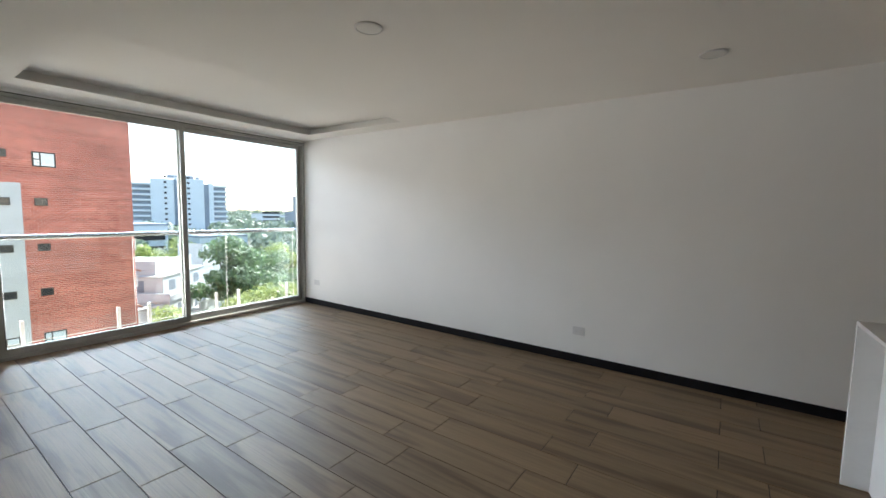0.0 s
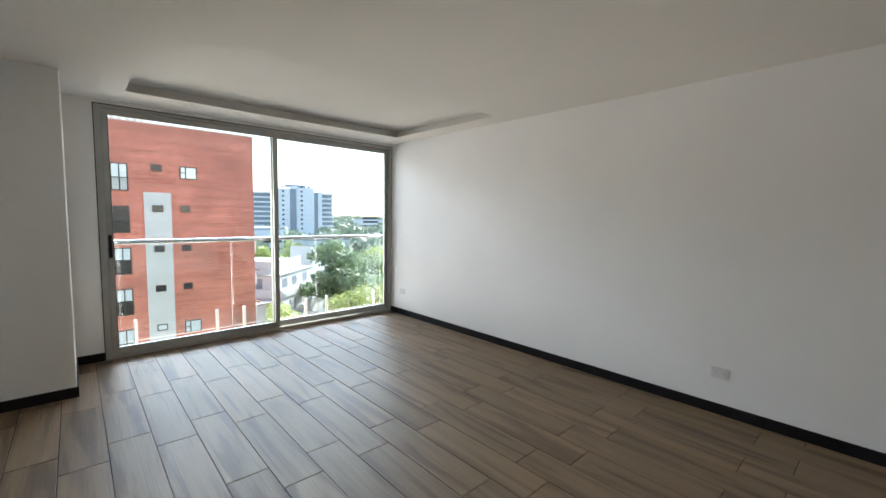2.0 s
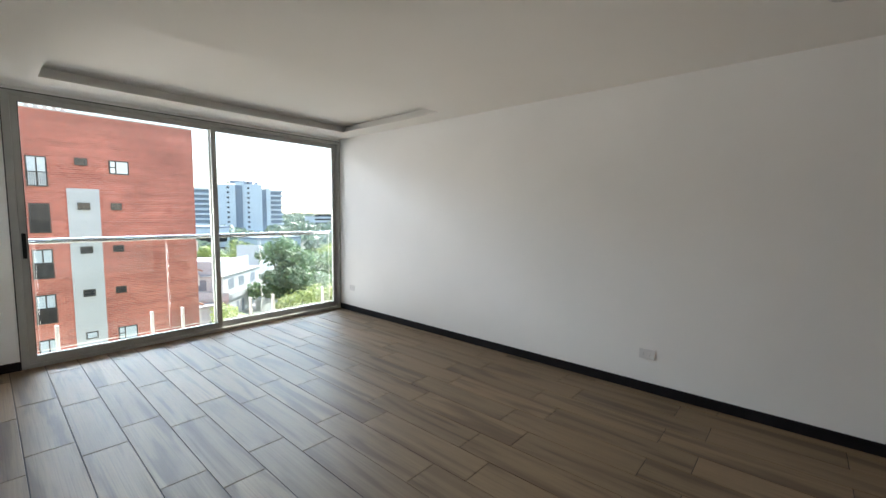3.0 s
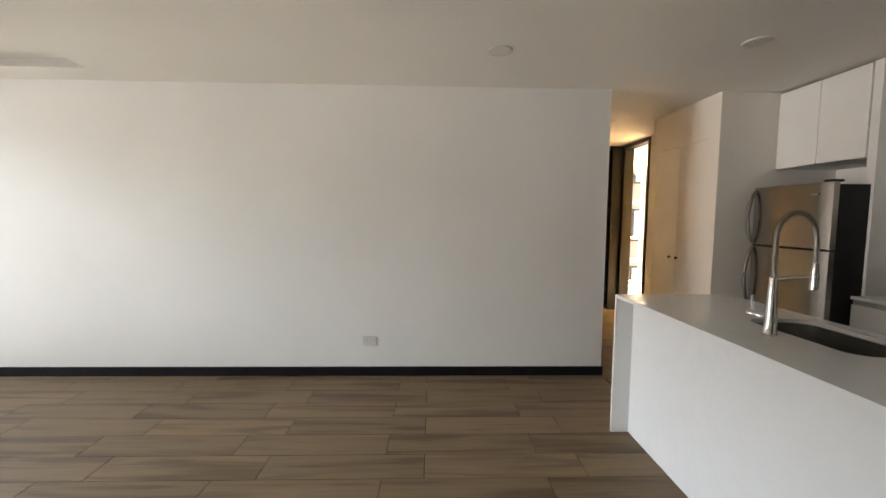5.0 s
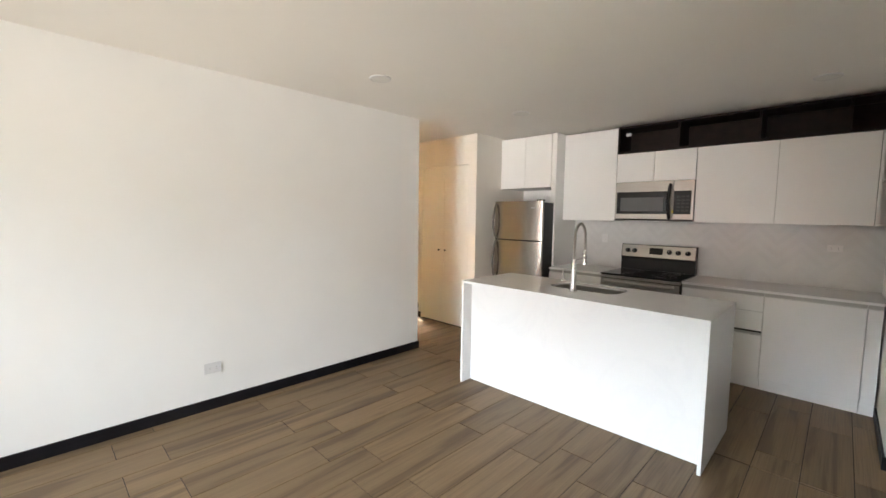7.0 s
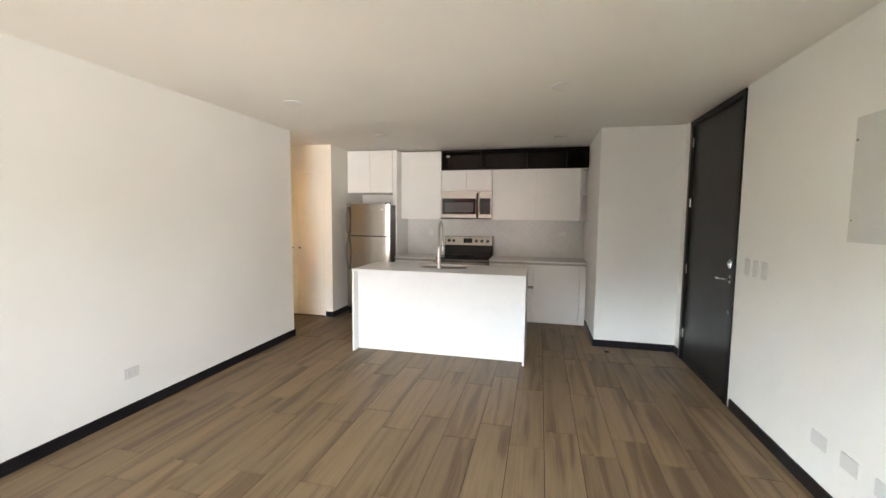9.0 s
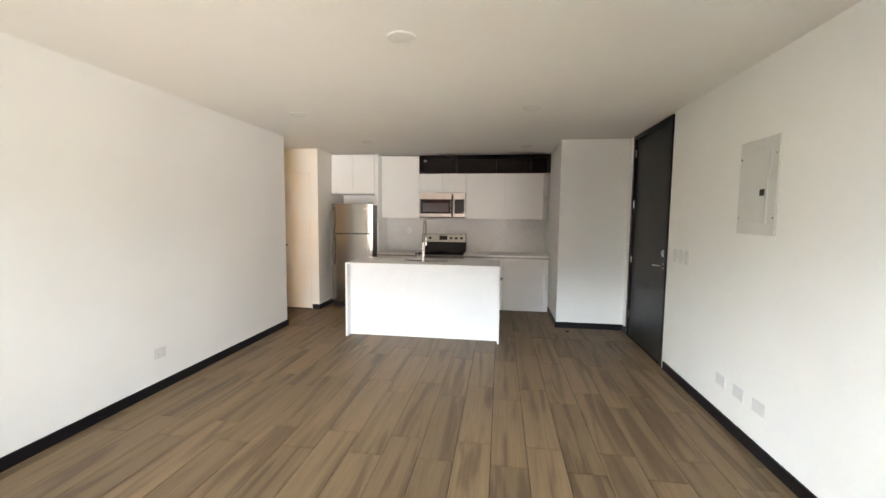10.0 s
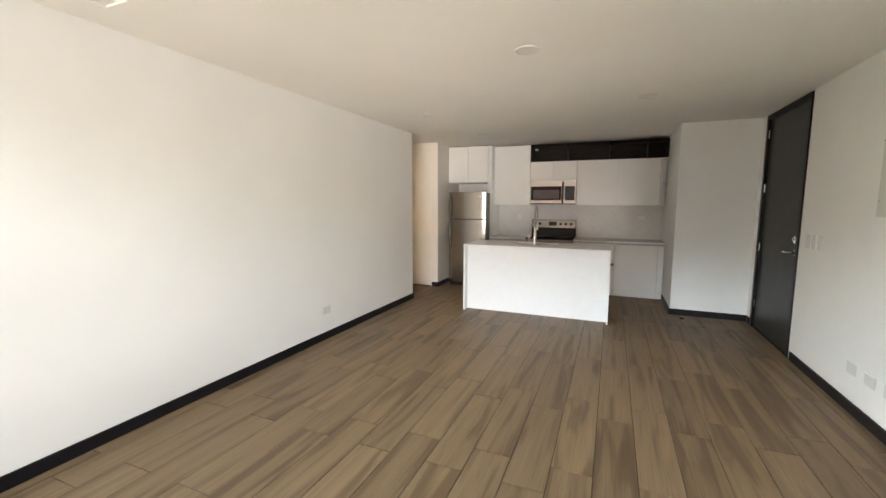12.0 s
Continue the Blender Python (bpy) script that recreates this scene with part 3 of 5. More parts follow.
SPX = KX - 0.016
wall_plate("n", -1.992, 0.308, 0.115, 0.078, "outlet")
wall_plate("n", -5.905, 0.335, 0.115, 0.078, "outlet")
for u in (-0.930, -1.043, -1.157):
    wall_plate("s", u, 1.120, 0.072, 0.118, "switch", "light switches by the entrance door")
for u in (-1.806, -2.028, -2.240):
    wall_plate("s", u, 0.303, 0.118, 0.078, "blank", "cover plates low on the wall")
wall_plate("k", 3.150, 1.205, 0.066, 0.100, "outlet")
wall_plate("k", 1.144, 1.210, 0.100, 0.058, "outlet")

bp = thing("breaker_panel", (-2.084, 0, 1.655), "light grey metal breaker panel set flush in the white wall", "breaker panel")
part("cover", B(-2.275, -1.893, 0, 0.012, 1.360, 1.952, bevel=0.002), M_PANEL, bp)
bd = part("panel_door", B(-2.198, -1.968, 0.012, 0.020, 1.43, 1.885, bevel=0.003), M_PANEL, bp)
part("latch", B(-2.178, -2.133, 0.020, 0.023, 1.600, 1.640, bevel=0.001), M_BLACK, bd, "black rectangular latch")
for sx in (-2.258, -1.910):
    for sz in (1.465, 1.845):
        part("screw", lathe(bmesh.new(), [(0.007, 0.012), (0.006, 0.015)], (sx, 0, sz), "y", 12), M_CHROME, bp)


# ---- ceiling lights ----
def ceiling_light(x, y):
    th = thing("ceiling_light", (x, y, H), "round slim white ceiling light, switched off", "ceiling light", "round ceiling lights")
    part("trim_ring", lathe(bmesh.new(), [(0.080, H), (0.080, H - 0.005), (0.074, H - 0.009), (0.069, H - 0.009), (0.069, H)], (x, y, 0), "z", 40), M_WHITEPL, th, smooth=True)
    part("diffuser", lathe(bmesh.new(), [(0.068, H - 0.003), (0.068, H - 0.007), (0.05, H - 0.0085), (0.01, H - 0.009)], (x, y, 0), "z", 40), M_LED, th, smooth=True)


for lx, ly in ((-2.61, 2.16), (-1.03, 3.60), (-1.03, 1.335), (1.04, 1.25), (0.50, 3.40), (0.48, 5.45)):
    ceiling_light(lx, ly)

# ---- closet ----
closet = thing("closet", (CX, 4.88, 0), "cream painted built-in closet with two flush doors, closed", "closet")
for y0, y1, ky in ((4.463, 4.8775, 4.842), (4.8815, 5.297, 4.957)):
    cd = part("closet_door", B(CX + 0.002, CX + 0.022, y0, y1, 0.014, 2.081, bevel=0.001), M_HALL, closet)
    part("knob", lathe(bmesh.new(), [(0.006, CX + 0.002), (0.006, CX - 0.008), (0.013, CX - 0.014), (0.013, CX - 0.024), (0.008, CX - 0.028)], (0, ky, 0.99), "x", 14), M_BLACK, cd, "small dark round knob", smooth=True)


# ---- inner doors ----
def inner_frame(name, pieces, at, label):
    th = thing(name, at, label, "door")
    part("door_frame", boxes(*pieces, bevel=0.002), M_DOORFRAME, th, "dark wooden door frame")
    return th


inner_frame("bedroom_door", ((BX - 0.015, BX + 0.13, 6.17, 6.215, 0, 2.435), (BX - 0.015, BX + 0.13, 6.855, 6.90, 0, 2.435), (BX - 0.015, BX + 0.13, 6.215, 6.855, 2.385, 2.435)),
            (BX, 6.53, 0), "open bedroom doorway with a dark wooden frame")
nd = inner_frame("hall_end_door", ((0.38, 0.425, EY - 0.015, EY + 0.13, 0, 2.435), (1.20, BX, EY - 0.015, EY + 0.13, 0, 2.435), (0.425, 1.20, EY - 0.015, EY + 0.13, 2.385, 2.435)),
                 (0.85, EY, 0), "brown wooden door standing open in a dark frame at the corridor end")
bm = B(0, 0.74, -0.04, 0, 0.008, 2.38, bevel=0.002)
bmesh.ops.transform(bm, matrix=Matrix.Translation((1.195, EY + 0.13, 0)) @ Matrix.Rotation(radians(108), 4, "Z"), verts=bm.verts)
nl = part("door_leaf", bm, M_BROWN, nd, "brown wood veneer door leaf, open")
for z in (0.3, 1.0, 1.7, 2.2):
    part("hinge", lathe(bmesh.new(), [(0.009, z - 0.045), (0.009, z + 0.045)], (1.190, EY + 0.128, 0), "z", 10), M_CHROME, nd)


# ---- kitchen ----
UX = 1.675
GAP = 0.0022


def door_front(parent, x, y0, y1, z0, z1, name="door"):
    return part(name, B(x - 0.018, x, y0 + GAP, y1 - GAP, z0 + GAP, z1 - GAP, bevel=0.001), M_LACQ, parent)


def cabinet(name, label, x, y0, y1, z0, z1, fronts, depth_to=KX):
    th = thing(name, ((x + depth_to) / 2, (y0 + y1) / 2, z0), label, "cabinet")
    part("body", B(x + 0.001, depth_to - 0.001, y0 + 0.0005, y1 - 0.0005, z0 + 0.0005, z1 - 0.0005), M_LACQ_IN, th)
    for f in fronts:
        door_front(th, x, *f)
    return th


cabinet("fridge_cabinet", "white lacquered two-door cabinet above the refrigerator", 1.48, 3.607, CY - 0.002, 1.80, 2.425, [(3.607, 3.968, 1.80, 2.425), (3.968, CY - 0.002, 1.80, 2.425)])
single("cabinet_side_panel", B(1.47, KX - 0.001, 3.545, 3.604, 0.001, 2.428, bevel=0.001), M_LACQ, (1.7, 3.575, 0), "tall white lacquered side panel beside the refrigerator", "cabinet panel")
cabinet("tall_wall_cabinet", "tall white lacquered wall cabinet beside the open shelf", UX, 2.917, 3.543, 1.415, 2.42, [(2.917, 3.543, 1.415, 2.42)])
cabinet("wall_cabinet", "low white lacquered wall cabinet above the microwave", UX, 2.155, 2.914, 1.832, 2.138, [(2.155, 2.534, 1.832, 2.138), (2.534, 2.914, 1.832, 2.138)])
cabinet("wall_cabinet", "white lacquered wall cabinet with two doors beside the microwave", UX, 0.937, 2.152, 1.415, 2.138, [(1.538, 2.152, 1.415, 2.138), (0.937, 1.538, 1.415, 2.138)])
sh = thing("open_shelf", (1.84, 0.89, 1.415), "narrow white open shelf at the end of the wall cabinets", "shelf")
for nm, bb in (("side_board", (UX - 0.018, KX - 0.001, 0.918, 0.9345, 1.415, 2.138)), ("side_board", (UX + 0.152, KX - 0.001, 0.842, 0.9175, 1.432, 2.121)), ("bottom_board", (UX - 0.018, KX - 0.001, 0.842, 0.918, 1.415, 1.431)),
               ("top_board", (UX - 0.018, KX - 0.001, 0.842, 0.918, 2.122, 2.138)), ("back_board", (UX + 0.14, UX + 0.151, 0.842, 0.9175, 1.432, 2.121))):
    part(nm, B(*bb), M_LACQ, sh)
part("shelf_board", B(UX - 0.016, UX + 0.139, 0.8425, 0.9175, 1.762, 1.778), M_LACQ, sh)
ds = thing("dark_top_shelf", (1.84, 1.88, 2.142), "dark brown wood open shelf with compartments above the white wall cabinets", "shelf")
for nm, bb in (("bottom_board", (UX - 0.022, KX - 0.002, 0.8425, 2.9145, 2.142, 2.160)), ("top_board", (UX - 0.022, KX - 0.002, 0.8425, 2.9145, 2.405, 2.424)), ("side_board", (UX - 0.022, KX - 0.002, 0.8425, 0.860, 2.160, 2.405)),
               ("side_board", (UX - 0.022, KX - 0.002, 2.897, 2.9145, 2.160, 2.405)), ("back_board", (KX - 0.014, KX - 0.002, 0.860, 2.897, 2.160, 2.405))):
    part(nm, B(*bb), M_DARKWOOD, ds)
for dy in (1.12, 1.685, 2.325):
    part("divider", B(UX - 0.018, KX - 0.0145, dy - 0.009, dy + 0.009, 2.1605, 2.4045), M_DARKWOOD, ds)
part("junction_box", B(UX + 0.02, UX + 0.05, 2.80, 2.85, 2.33, 2.36, bevel=0.003), M_WHITEPL, ds, "small white plastic connector")

CTZ = 0.862


def base_unit(name, label, y0, y1, fronts):
    th = thing(name, (1.69, (y0 + y1) / 2, 0), label, "cabinet")
    part("body", B(1.40, KX - 0.001, y0 + 0.0005, y1 - 0.0005, 0.10, CTZ - 0.022), M_LACQ_IN, th)
    for f in fronts:
        door_front(th, 1.398, *f)
    part("grip_channel", B(1.392, 1.399, y0 + 0.001, y1 - 0.001, 0.812, 0.838), M_ALU, th, "brushed aluminium grip channel")
    part("plinth", B(1.43, 1.445, y0, y1, 0.0005, 0.099), M_LACQ, th)
    return th


du = base_unit("drawer_unit", "white lacquered drawer unit under the quartz worktop", 1.535, 2.148, [(1.535, 2.148, 0.680, 0.810, "drawer"), (1.535, 2.148, 0.512, 0.677, "drawer"), (1.535, 2.148, 0.105, 0.475, "drawer")])
part("grip_channel", B(1.390, 1.3995, 1.537, 2.146, 0.478, 0.496), M_ALU, du, "brushed aluminium grip channel")
# Black strip drawn in as the shade of the gap between drawers.
part("gap_shade_strip", B(1.394, 1.3995, 1.537, 2.146, 0.4965, 0.510), M_BLACK, du)
base_unit("base_cabinet", "white lacquered base cabinet with one door", 0.937, 1.533, [(0.937, 1.533, 0.105, 0.810)])
base_unit("base_cabinet", "narrow white lacquered base cabinet filler beside the pillar", 0.853, 0.935, [(0.853, 0.935, 0.105, 0.810)])
base_unit("base_cabinet", "white lacquered base cabinet between refrigerator and range", 2.917, 3.543, [(2.917, 3.543, 0.105, 0.810)])
single("worktop", B(1.372, KX - 0.017, 0.842, 2.150, CTZ - 0.020, CTZ, bevel=0.0015), M_QUARTZ, (1.69, 1.5, CTZ - 0.02), "white quartz worktop along the kitchen wall", "worktop")
single("worktop", B(1.372, KX - 0.017, 2.916, 3.543, CTZ - 0.020, CTZ, bevel=0.0015), M_QUARTZ, (1.69, 3.2, CTZ - 0.02), "short white quartz worktop beside the refrigerator", "worktop")
single("backsplash", B(KX - 0.016, KX - 0.0005, 0.842, 3.543, CTZ - 0.1, 1.414), M_SPLASH, (KX, 2.2, CTZ), "pale veined quartz backsplash behind the range", "backsplash", kind="structure")

# refrigerator
fr = thing("refrigerator", (1.55, 3.88, 0), "stainless steel two-door refrigerator with the freezer on top", "refrigerator")
FY0, FY1, FX = 3.560, 4.228, 1.185
part("body", B(FX + 0.075, 1.93, FY0 + 0.004, FY1 - 0.004, 0.03, 1.615, bevel=0.004), M_BLACK, fr, "black painted steel body")


def curved_front(z0, z1):
    bm = bmesh.new()
    n = 14
    cols = []
    for i in range(n + 1):
        u = i / n
        y = FY0 + (FY1 - FY0) * u
        x = FX + 0.018 * (2 * u - 1) ** 2 + 0.03 * max(0, abs(2 * u - 1) - 0.9) * 4
        cols.append([bm.verts.new(p) for p in ((x, y, z0), (x, y, z1), (FX + 0.07, y, z1), (FX + 0.07, y, z0))])
    for a, b in zip(cols, cols[1:]):
        for k in range(4):
            bm.faces.new((a[k], b[k], b[(k + 1) % 4], a[(k + 1) % 4]))
    bm.faces.new(cols[0])
    bm.faces.new(cols[-1][::-1])
    return bm


for z0, z1, h0, h1, nm in ((1.174, 1.630, 1.182, 1.60, "freezer_door"), (0.075, 1.158, 0.66, 1.15, "fridge_door")):
    fd = part(nm, curved_front(z0, z1), M_STEEL_V, fr, smooth=True)
    hp = [(FX + 0.016 - 0.052 * math.sin(math.pi * k / 16) ** 0.6, FY1 - 0.032 + 0.008 * math.sin(math.pi * k / 16), h0 + (h1 - h0) * k / 16) for k in range(17)]
    part("handle", tube(bmesh.new(), hp, 0.014, 12), M_HANDLE, fd, "curved dark steel bar handle", smooth=True)
part("door_gasket", B(FX + 0.028, FX + 0.074, FY0 + 0.01, FY1 - 0.01, 1.160, 1.172), M_BLACK, fr)
part("hinge_cover", B(FX + 0.02, FX + 0.11, FY0 + 0.01, FY0 + 0.07, 1.631, 1.648, bevel=0.004), M_BLACK, fr)
part("base_grille", B(FX + 0.05, FX + 0.075, FY0 + 0.02, FY1 - 0.02, 0.0, 0.07), M_BLACK, fr)
part("badge", B(FX + 0.0005, FX + 0.004, FY0 + 0.08, FY0 + 0.13, 1.545, 1.555), M_CHROME, fr)
for py in (FY0 + 0.05, FY1 - 0.05):
    part("foot", lathe(bmesh.new(), [(0.02, 0), (0.02, 0.03)], (FX + 0.10, py, 0), "z", 12), M_GREY, fr)

# range
rg = thing("range", (1.65, 2.533, 0), "freestanding stainless steel electric range with a black glass top", "range")
RY0, RY1, RFX = 2.155, 2.911, 1.345
part("body", B(RFX + 0.03, 1.955, RY0, RY1, 0.03, 0.856, bevel=0.002), M_BLACK, rg, "black enamelled body")
part("cooktop", B(RFX + 0.004, 1.90, RY0 - 0.002, RY1 + 0.002, 0.857, 0.874, bevel=0.004), M_BLACKGLASS, rg, "black glass cooktop")
for bx, by, r in ((1.50, 2.34, 0.11), (1.50, 2.72, 0.085), (1.74, 2.34, 0.085), (1.74, 2.72, 0.11)):
    bm = bmesh.new()
    for rr in (r, r * 0.6):
        ra = [bm.verts.new((bx + rr * math.cos(a), by + rr * math.sin(a), 0.8745)) for a in [2 * math.pi * i / 32 for i in range(32)]]
        rb = [bm.verts.new((bx + (rr - 0.003) * math.cos(a), by + (rr - 0.003) * math.sin(a), 0.8745)) for a in [2 * math.pi * i / 32 for i in range(32)]]
        for i in range(32):
            bm.faces.new((ra[i], ra[(i + 1) % 32], rb[(i + 1) % 32], rb[i]))
    part("burner_ring", bm, M_GREY, rg)
od = part("oven_door", B(RFX + 0.003, RFX + 0.030, RY0 + 0.002, RY1 - 0.002, 0.235, 0.822, bevel=0.003), M_BLACKGLASS, rg, "black glass oven door")
part("oven_window", B(RFX + 0.001, RFX + 0.004, RY0 + 0.13, RY1 - 0.13, 0.36, 0.66), M_BLACKGLASS, od, "dark oven window")
part("vent_strip", B(RFX + 0.006, RFX + 0.030, RY0 + 0.002, RY1 - 0.002, 0.826, 0.850, bevel=0.002), M_STEEL, rg, "brushed steel vent strip")
part("door_top_rail", B(RFX - 0.002, RFX + 0.0025, RY0 + 0.004, RY1 - 0.004, 0.742, 0.820, bevel=0.001), M_STEEL, od, "brushed steel top rail")
part("oven_handle", tube(bmesh.new(), [(RFX + 0.004, RY0 + 0.06, 0.796), (RFX - 0.045, RY0 + 0.06, 0.796), (RFX - 0.055, RY0 + 0.075, 0.796), (RFX - 0.055, RY1 - 0.075, 0.796), (RFX - 0.045, RY1 - 0.06, 0.796), (RFX + 0.004, RY1 - 0.06, 0.796)], 0.016, 10), M_STEEL, od, "steel bar handle", smooth=True)
part("storage_drawer", B(RFX + 0.003, RFX + 0.030, RY0 + 0.002, RY1 - 0.002, 0.08, 0.228, bevel=0.003), M_STEEL, rg)
for fx in (RFX + 0.08, 1.90):
    for fy in (RY0 + 0.05, RY1 - 0.05):
        part("foot", lathe(bmesh.new(), [(0.018, 0), (0.018, 0.03)], (fx, fy, 0), "z", 10), M_GREY, rg)
bm = bmesh.new()
prof = [(1.955, 0.872), (1.955, 1.155), (1.905, 1.157), (1.880, 1.015), (1.892, 1.000), (1.892, 0.875)]
a = [bm.verts.new((x, RY0 + 0.003, z)) for x, z in prof]
b = [bm.verts.new((x, RY1 - 0.003, z)) for x, z in prof]
for i in range(len(prof)):
    bm.faces.new((a[i], a[(i + 1) % 6], b[(i + 1) % 6], b[i]))
bm.faces.new(a[::-1])
bm.faces.new(b)
bg = part("backguard", bm, M_BLACK, rg, "black backguard")


def slanted(y0, y1, z0, z1, out):
    """A thin plate on the slanting front of the backguard."""
    def fx(z):
        return 1.880 + (z - 1.015) * (0.025 / 0.142)
    bm = bmesh.new()
    v = [bm.verts.new(p) for p in ((fx(z0) - out, y0, z0), (fx(z0) - out, y1, z0), (fx(z1) - out, y1, z1), (fx(z1) - out, y0, z1),
                                   (fx(z0) + 0.0, y0, z0), (fx(z0) + 0.0, y1, z0), (fx(z1) + 0.0, y1, z1), (fx(z1) + 0.0, y0, z1))]
    for q in ((0, 1, 2, 3), (7, 6, 5, 4), (0, 4, 5, 1), (1, 5, 6, 2), (2, 6, 7, 3), (3, 7, 4, 0)):
        bm.faces.new([v[i] for i in q])
    return bm


cp = part("control_panel", slanted(RY0 + 0.01, RY1 - 0.01, 1.022, 1.150, 0.004), M_STEEL, rg, "stainless steel control panel")
part("display", slanted(2.475, 2.610, 1.055, 1.125, 0.006), M_BLACKGLASS, cp, "dark digital display")
for ky in (2.235, 2.325, 2.410, 2.765, 2.838):
    xk = 1.880 + (1.088 - 1.015) * 0.176
    kb = part("knob", lathe(bmesh.new(), [(0.026, xk - 0.004), (0.026, xk - 0.012), (0.020, xk - 0.030), (0.006, xk - 0.031)], (0, ky, 1.088), "x", 20), M_BLACK, cp, "round black control knob", smooth=True)
    part("pointer", B(xk - 0.033, xk - 0.030, ky - 0.002, ky + 0.002, 1.088, 1.106), M_GREY, kb)

# microwave
M_KEY = plain("dark_grey_key", (0.012, 0.012, 0.012), 0.4)
# Microwave window glass, with the grey of its reflection put into the base colour.
M_MESH = plain("mesh_glass_grey_sheen", (0.085, 0.088, 0.090), 0.16, vary=0.05)
mw = thing("microwave", (1.83, 2.533, 1.425), "stainless steel over-the-range microwave with a black door window", "microwave")
MX = 1.640
part("body", B(MX + 0.03, KX - 0.017, 2.155, 2.911, 1.425, 1.829), M_BLACK, mw, "black steel body")
md = part("microwave_door", B(MX, MX + 0.029, 2.340, 2.911, 1.440, 1.829, bevel=0.003), M_STEEL, mw, "stainless steel microwave door")
part("window_surround", B(MX - 0.002, MX + 0.001, 2.392, 2.892, 1.493, 1.725), M_BLACKGLASS, md)
part("window", B(MX - 0.004, MX - 0.0025, 2.425, 2.852, 1.522, 1.665), M_MESH, md, "dark mesh window")
part("door_handle", tube(bmesh.new(), [(MX + 0.004 - 0.05 * math.sin(math.pi * k / 16) ** 0.6, 2.368, 1.450 + 0.34 * k / 16) for k in range(17)], 0.016, 14), M_BLACK, md, "black curved bar handle", smooth=True)
mc = part("control_panel", B(MX, MX + 0.029, 2.155, 2.337, 1.440, 1.829, bevel=0.003), M_STEEL, mw)
part("keypad", B(MX - 0.002, MX + 0.001, 2.178, 2.330, 1.493, 1.725), M_BLACK, mc, "black keypad")
for i in range(5):
    for j in range(3):
        part("key", B(MX - 0.0032, MX - 0.0018, 2.195 + j * 0.04, 2.223 + j * 0.04, 1.52 + i * 0.035, 1.538 + i * 0.035), M_KEY, mc)
part("vent_grille", boxes(*[(MX + 0.003, MX + 0.028, 2.16, 2.905, 1.4255 + k * 0.005, 1.4275 + k * 0.005) for k in range(3)]), M_BLACK, mw)
part("energy_sticker", B(MX - 0.0045, MX - 0.0035, 2.330, 2.345, 1.505, 1.53), plain("yellow_sticker", (0.6, 0.5, 0.05)), mw, "small yellow sticker")

# island
IX0, IX1, IY0, IY1, IZ = -0.300, 0.425, 1.585, 3.413, 0.895
isl = thing("kitchen_island", (0.06, 2.5, 0), "white quartz waterfall kitchen island with an undermount sink", "kitchen island")
SX0, SX1, SY0, SY1 = 0.03, 0.345, 2.24, 2.79


def ring_top(z, x0, x1, y0, y1):
    """Top with a rounded sink cut-out, as a slab 2 cm thick."""
    bm = bmesh.new()
    n = 48
    cx, cy, hx, hy, r = (SX0 + SX1) / 2, (SY0 + SY1) / 2, (SX1 - SX0) / 2, (SY1 - SY0) / 2, 0.09
    inner, outer = [], []
    per = []
    for k, (sx, sy, a0) in enumerate(((1, 1, 0), (-1, 1, 90), (-1, -1, 180), (1, -1, 270))):
        for i in range(n // 4):
            a = radians(a0 + 90 * i / (n // 4 - 1))
            per.append((cx + sx * (hx - r) + r * math.cos(a), cy + sy * (hy - r) + r * math.sin(a)))
    corners = {0: (x1, y1), 12: (x0, y1), 24: (x0, y0), 36: (x1, y0)}
    for i, (px, py) in enumerate(per):
        k = i // 12
        j = i % 12
        c = ((x1, y1), (x0, y1), (x0, y0), (x1, y0))[k]
        if j < 6:
            o = ((x1, py), (px, y1), (x0, py), (px, y0))[k]
        else:
            o = ((px, y1), (x0, py), (px, y0), (x1, py))[k]
        if j in (5, 6):
            o = c
        outer.append(o)
    rows = []
    for zz in (z, z - 0.02):
        rows.append([bm.verts.new((*p, zz)) for p in per])
        rows.append([bm.verts.new((*p, zz)) for p in outer])
    ti, to, bi, bo = rows
    m = len(per)
    for i in range(m):
        j = (i + 1) % m
        bm.faces.new((ti[i], to[i], to[j], ti[j]))
        bm.faces.new((bi[i], bi[j], bo[j], bo[i]))
        bm.faces.new((ti[i], ti[j], bi[j], bi[i]))
        bm.faces.new((to[i], bo[i], bo[j], to[j]))
    bmesh.ops.remove_doubles(bm, verts=bm.verts, dist=0.0001)
    return bm, per


tb, per = ring_top(IZ, IX0, IX1, IY0, IY1)
part("countertop", tb, M_QUARTZ, isl, "white quartz countertop")
part("waterfall_side", B(IX0, IX1, IY0, IY0 + 0.02, 0, IZ - 0.0205, bevel=0.001), M_QUARTZ, isl)
part("waterfall_side", B(IX0, IX1, IY1 - 0.02, IY1, 0, IZ - 0.0205, bevel=0.001), M_QUARTZ, isl)
part("back_panel", B(IX0 + 0.11, IX0 + 0.13, IY0 + 0.0205, IY1 - 0.0205, 0.001, IZ - 0.021), M_QUARTZ, isl, "white quartz back panel")
part("cabinet_body", boxes((IX0 + 0.131, IX0 + 0.145, IY0 + 0.021, IY1 - 0.021, 0.1, IZ - 0.022), (IX1 - 0.05, IX1 - 0.035, IY0 + 0.021, IY1 - 0.021, 0.1, IZ - 0.022), (IX0 + 0.146, IX1 - 0.051, IY0 + 0.021, IY1 - 0.021, 0.1, 0.12)), M_LACQ, isl)
for k in range(3):
    ya = IY0 + 0.022 + k * 0.595
    part("door", B(IX1 - 0.034, IX1 - 0.016, ya, ya + 0.592, 0.105, 0.82, bevel=0.001), M_LACQ, isl)
bm = bmesh.new()
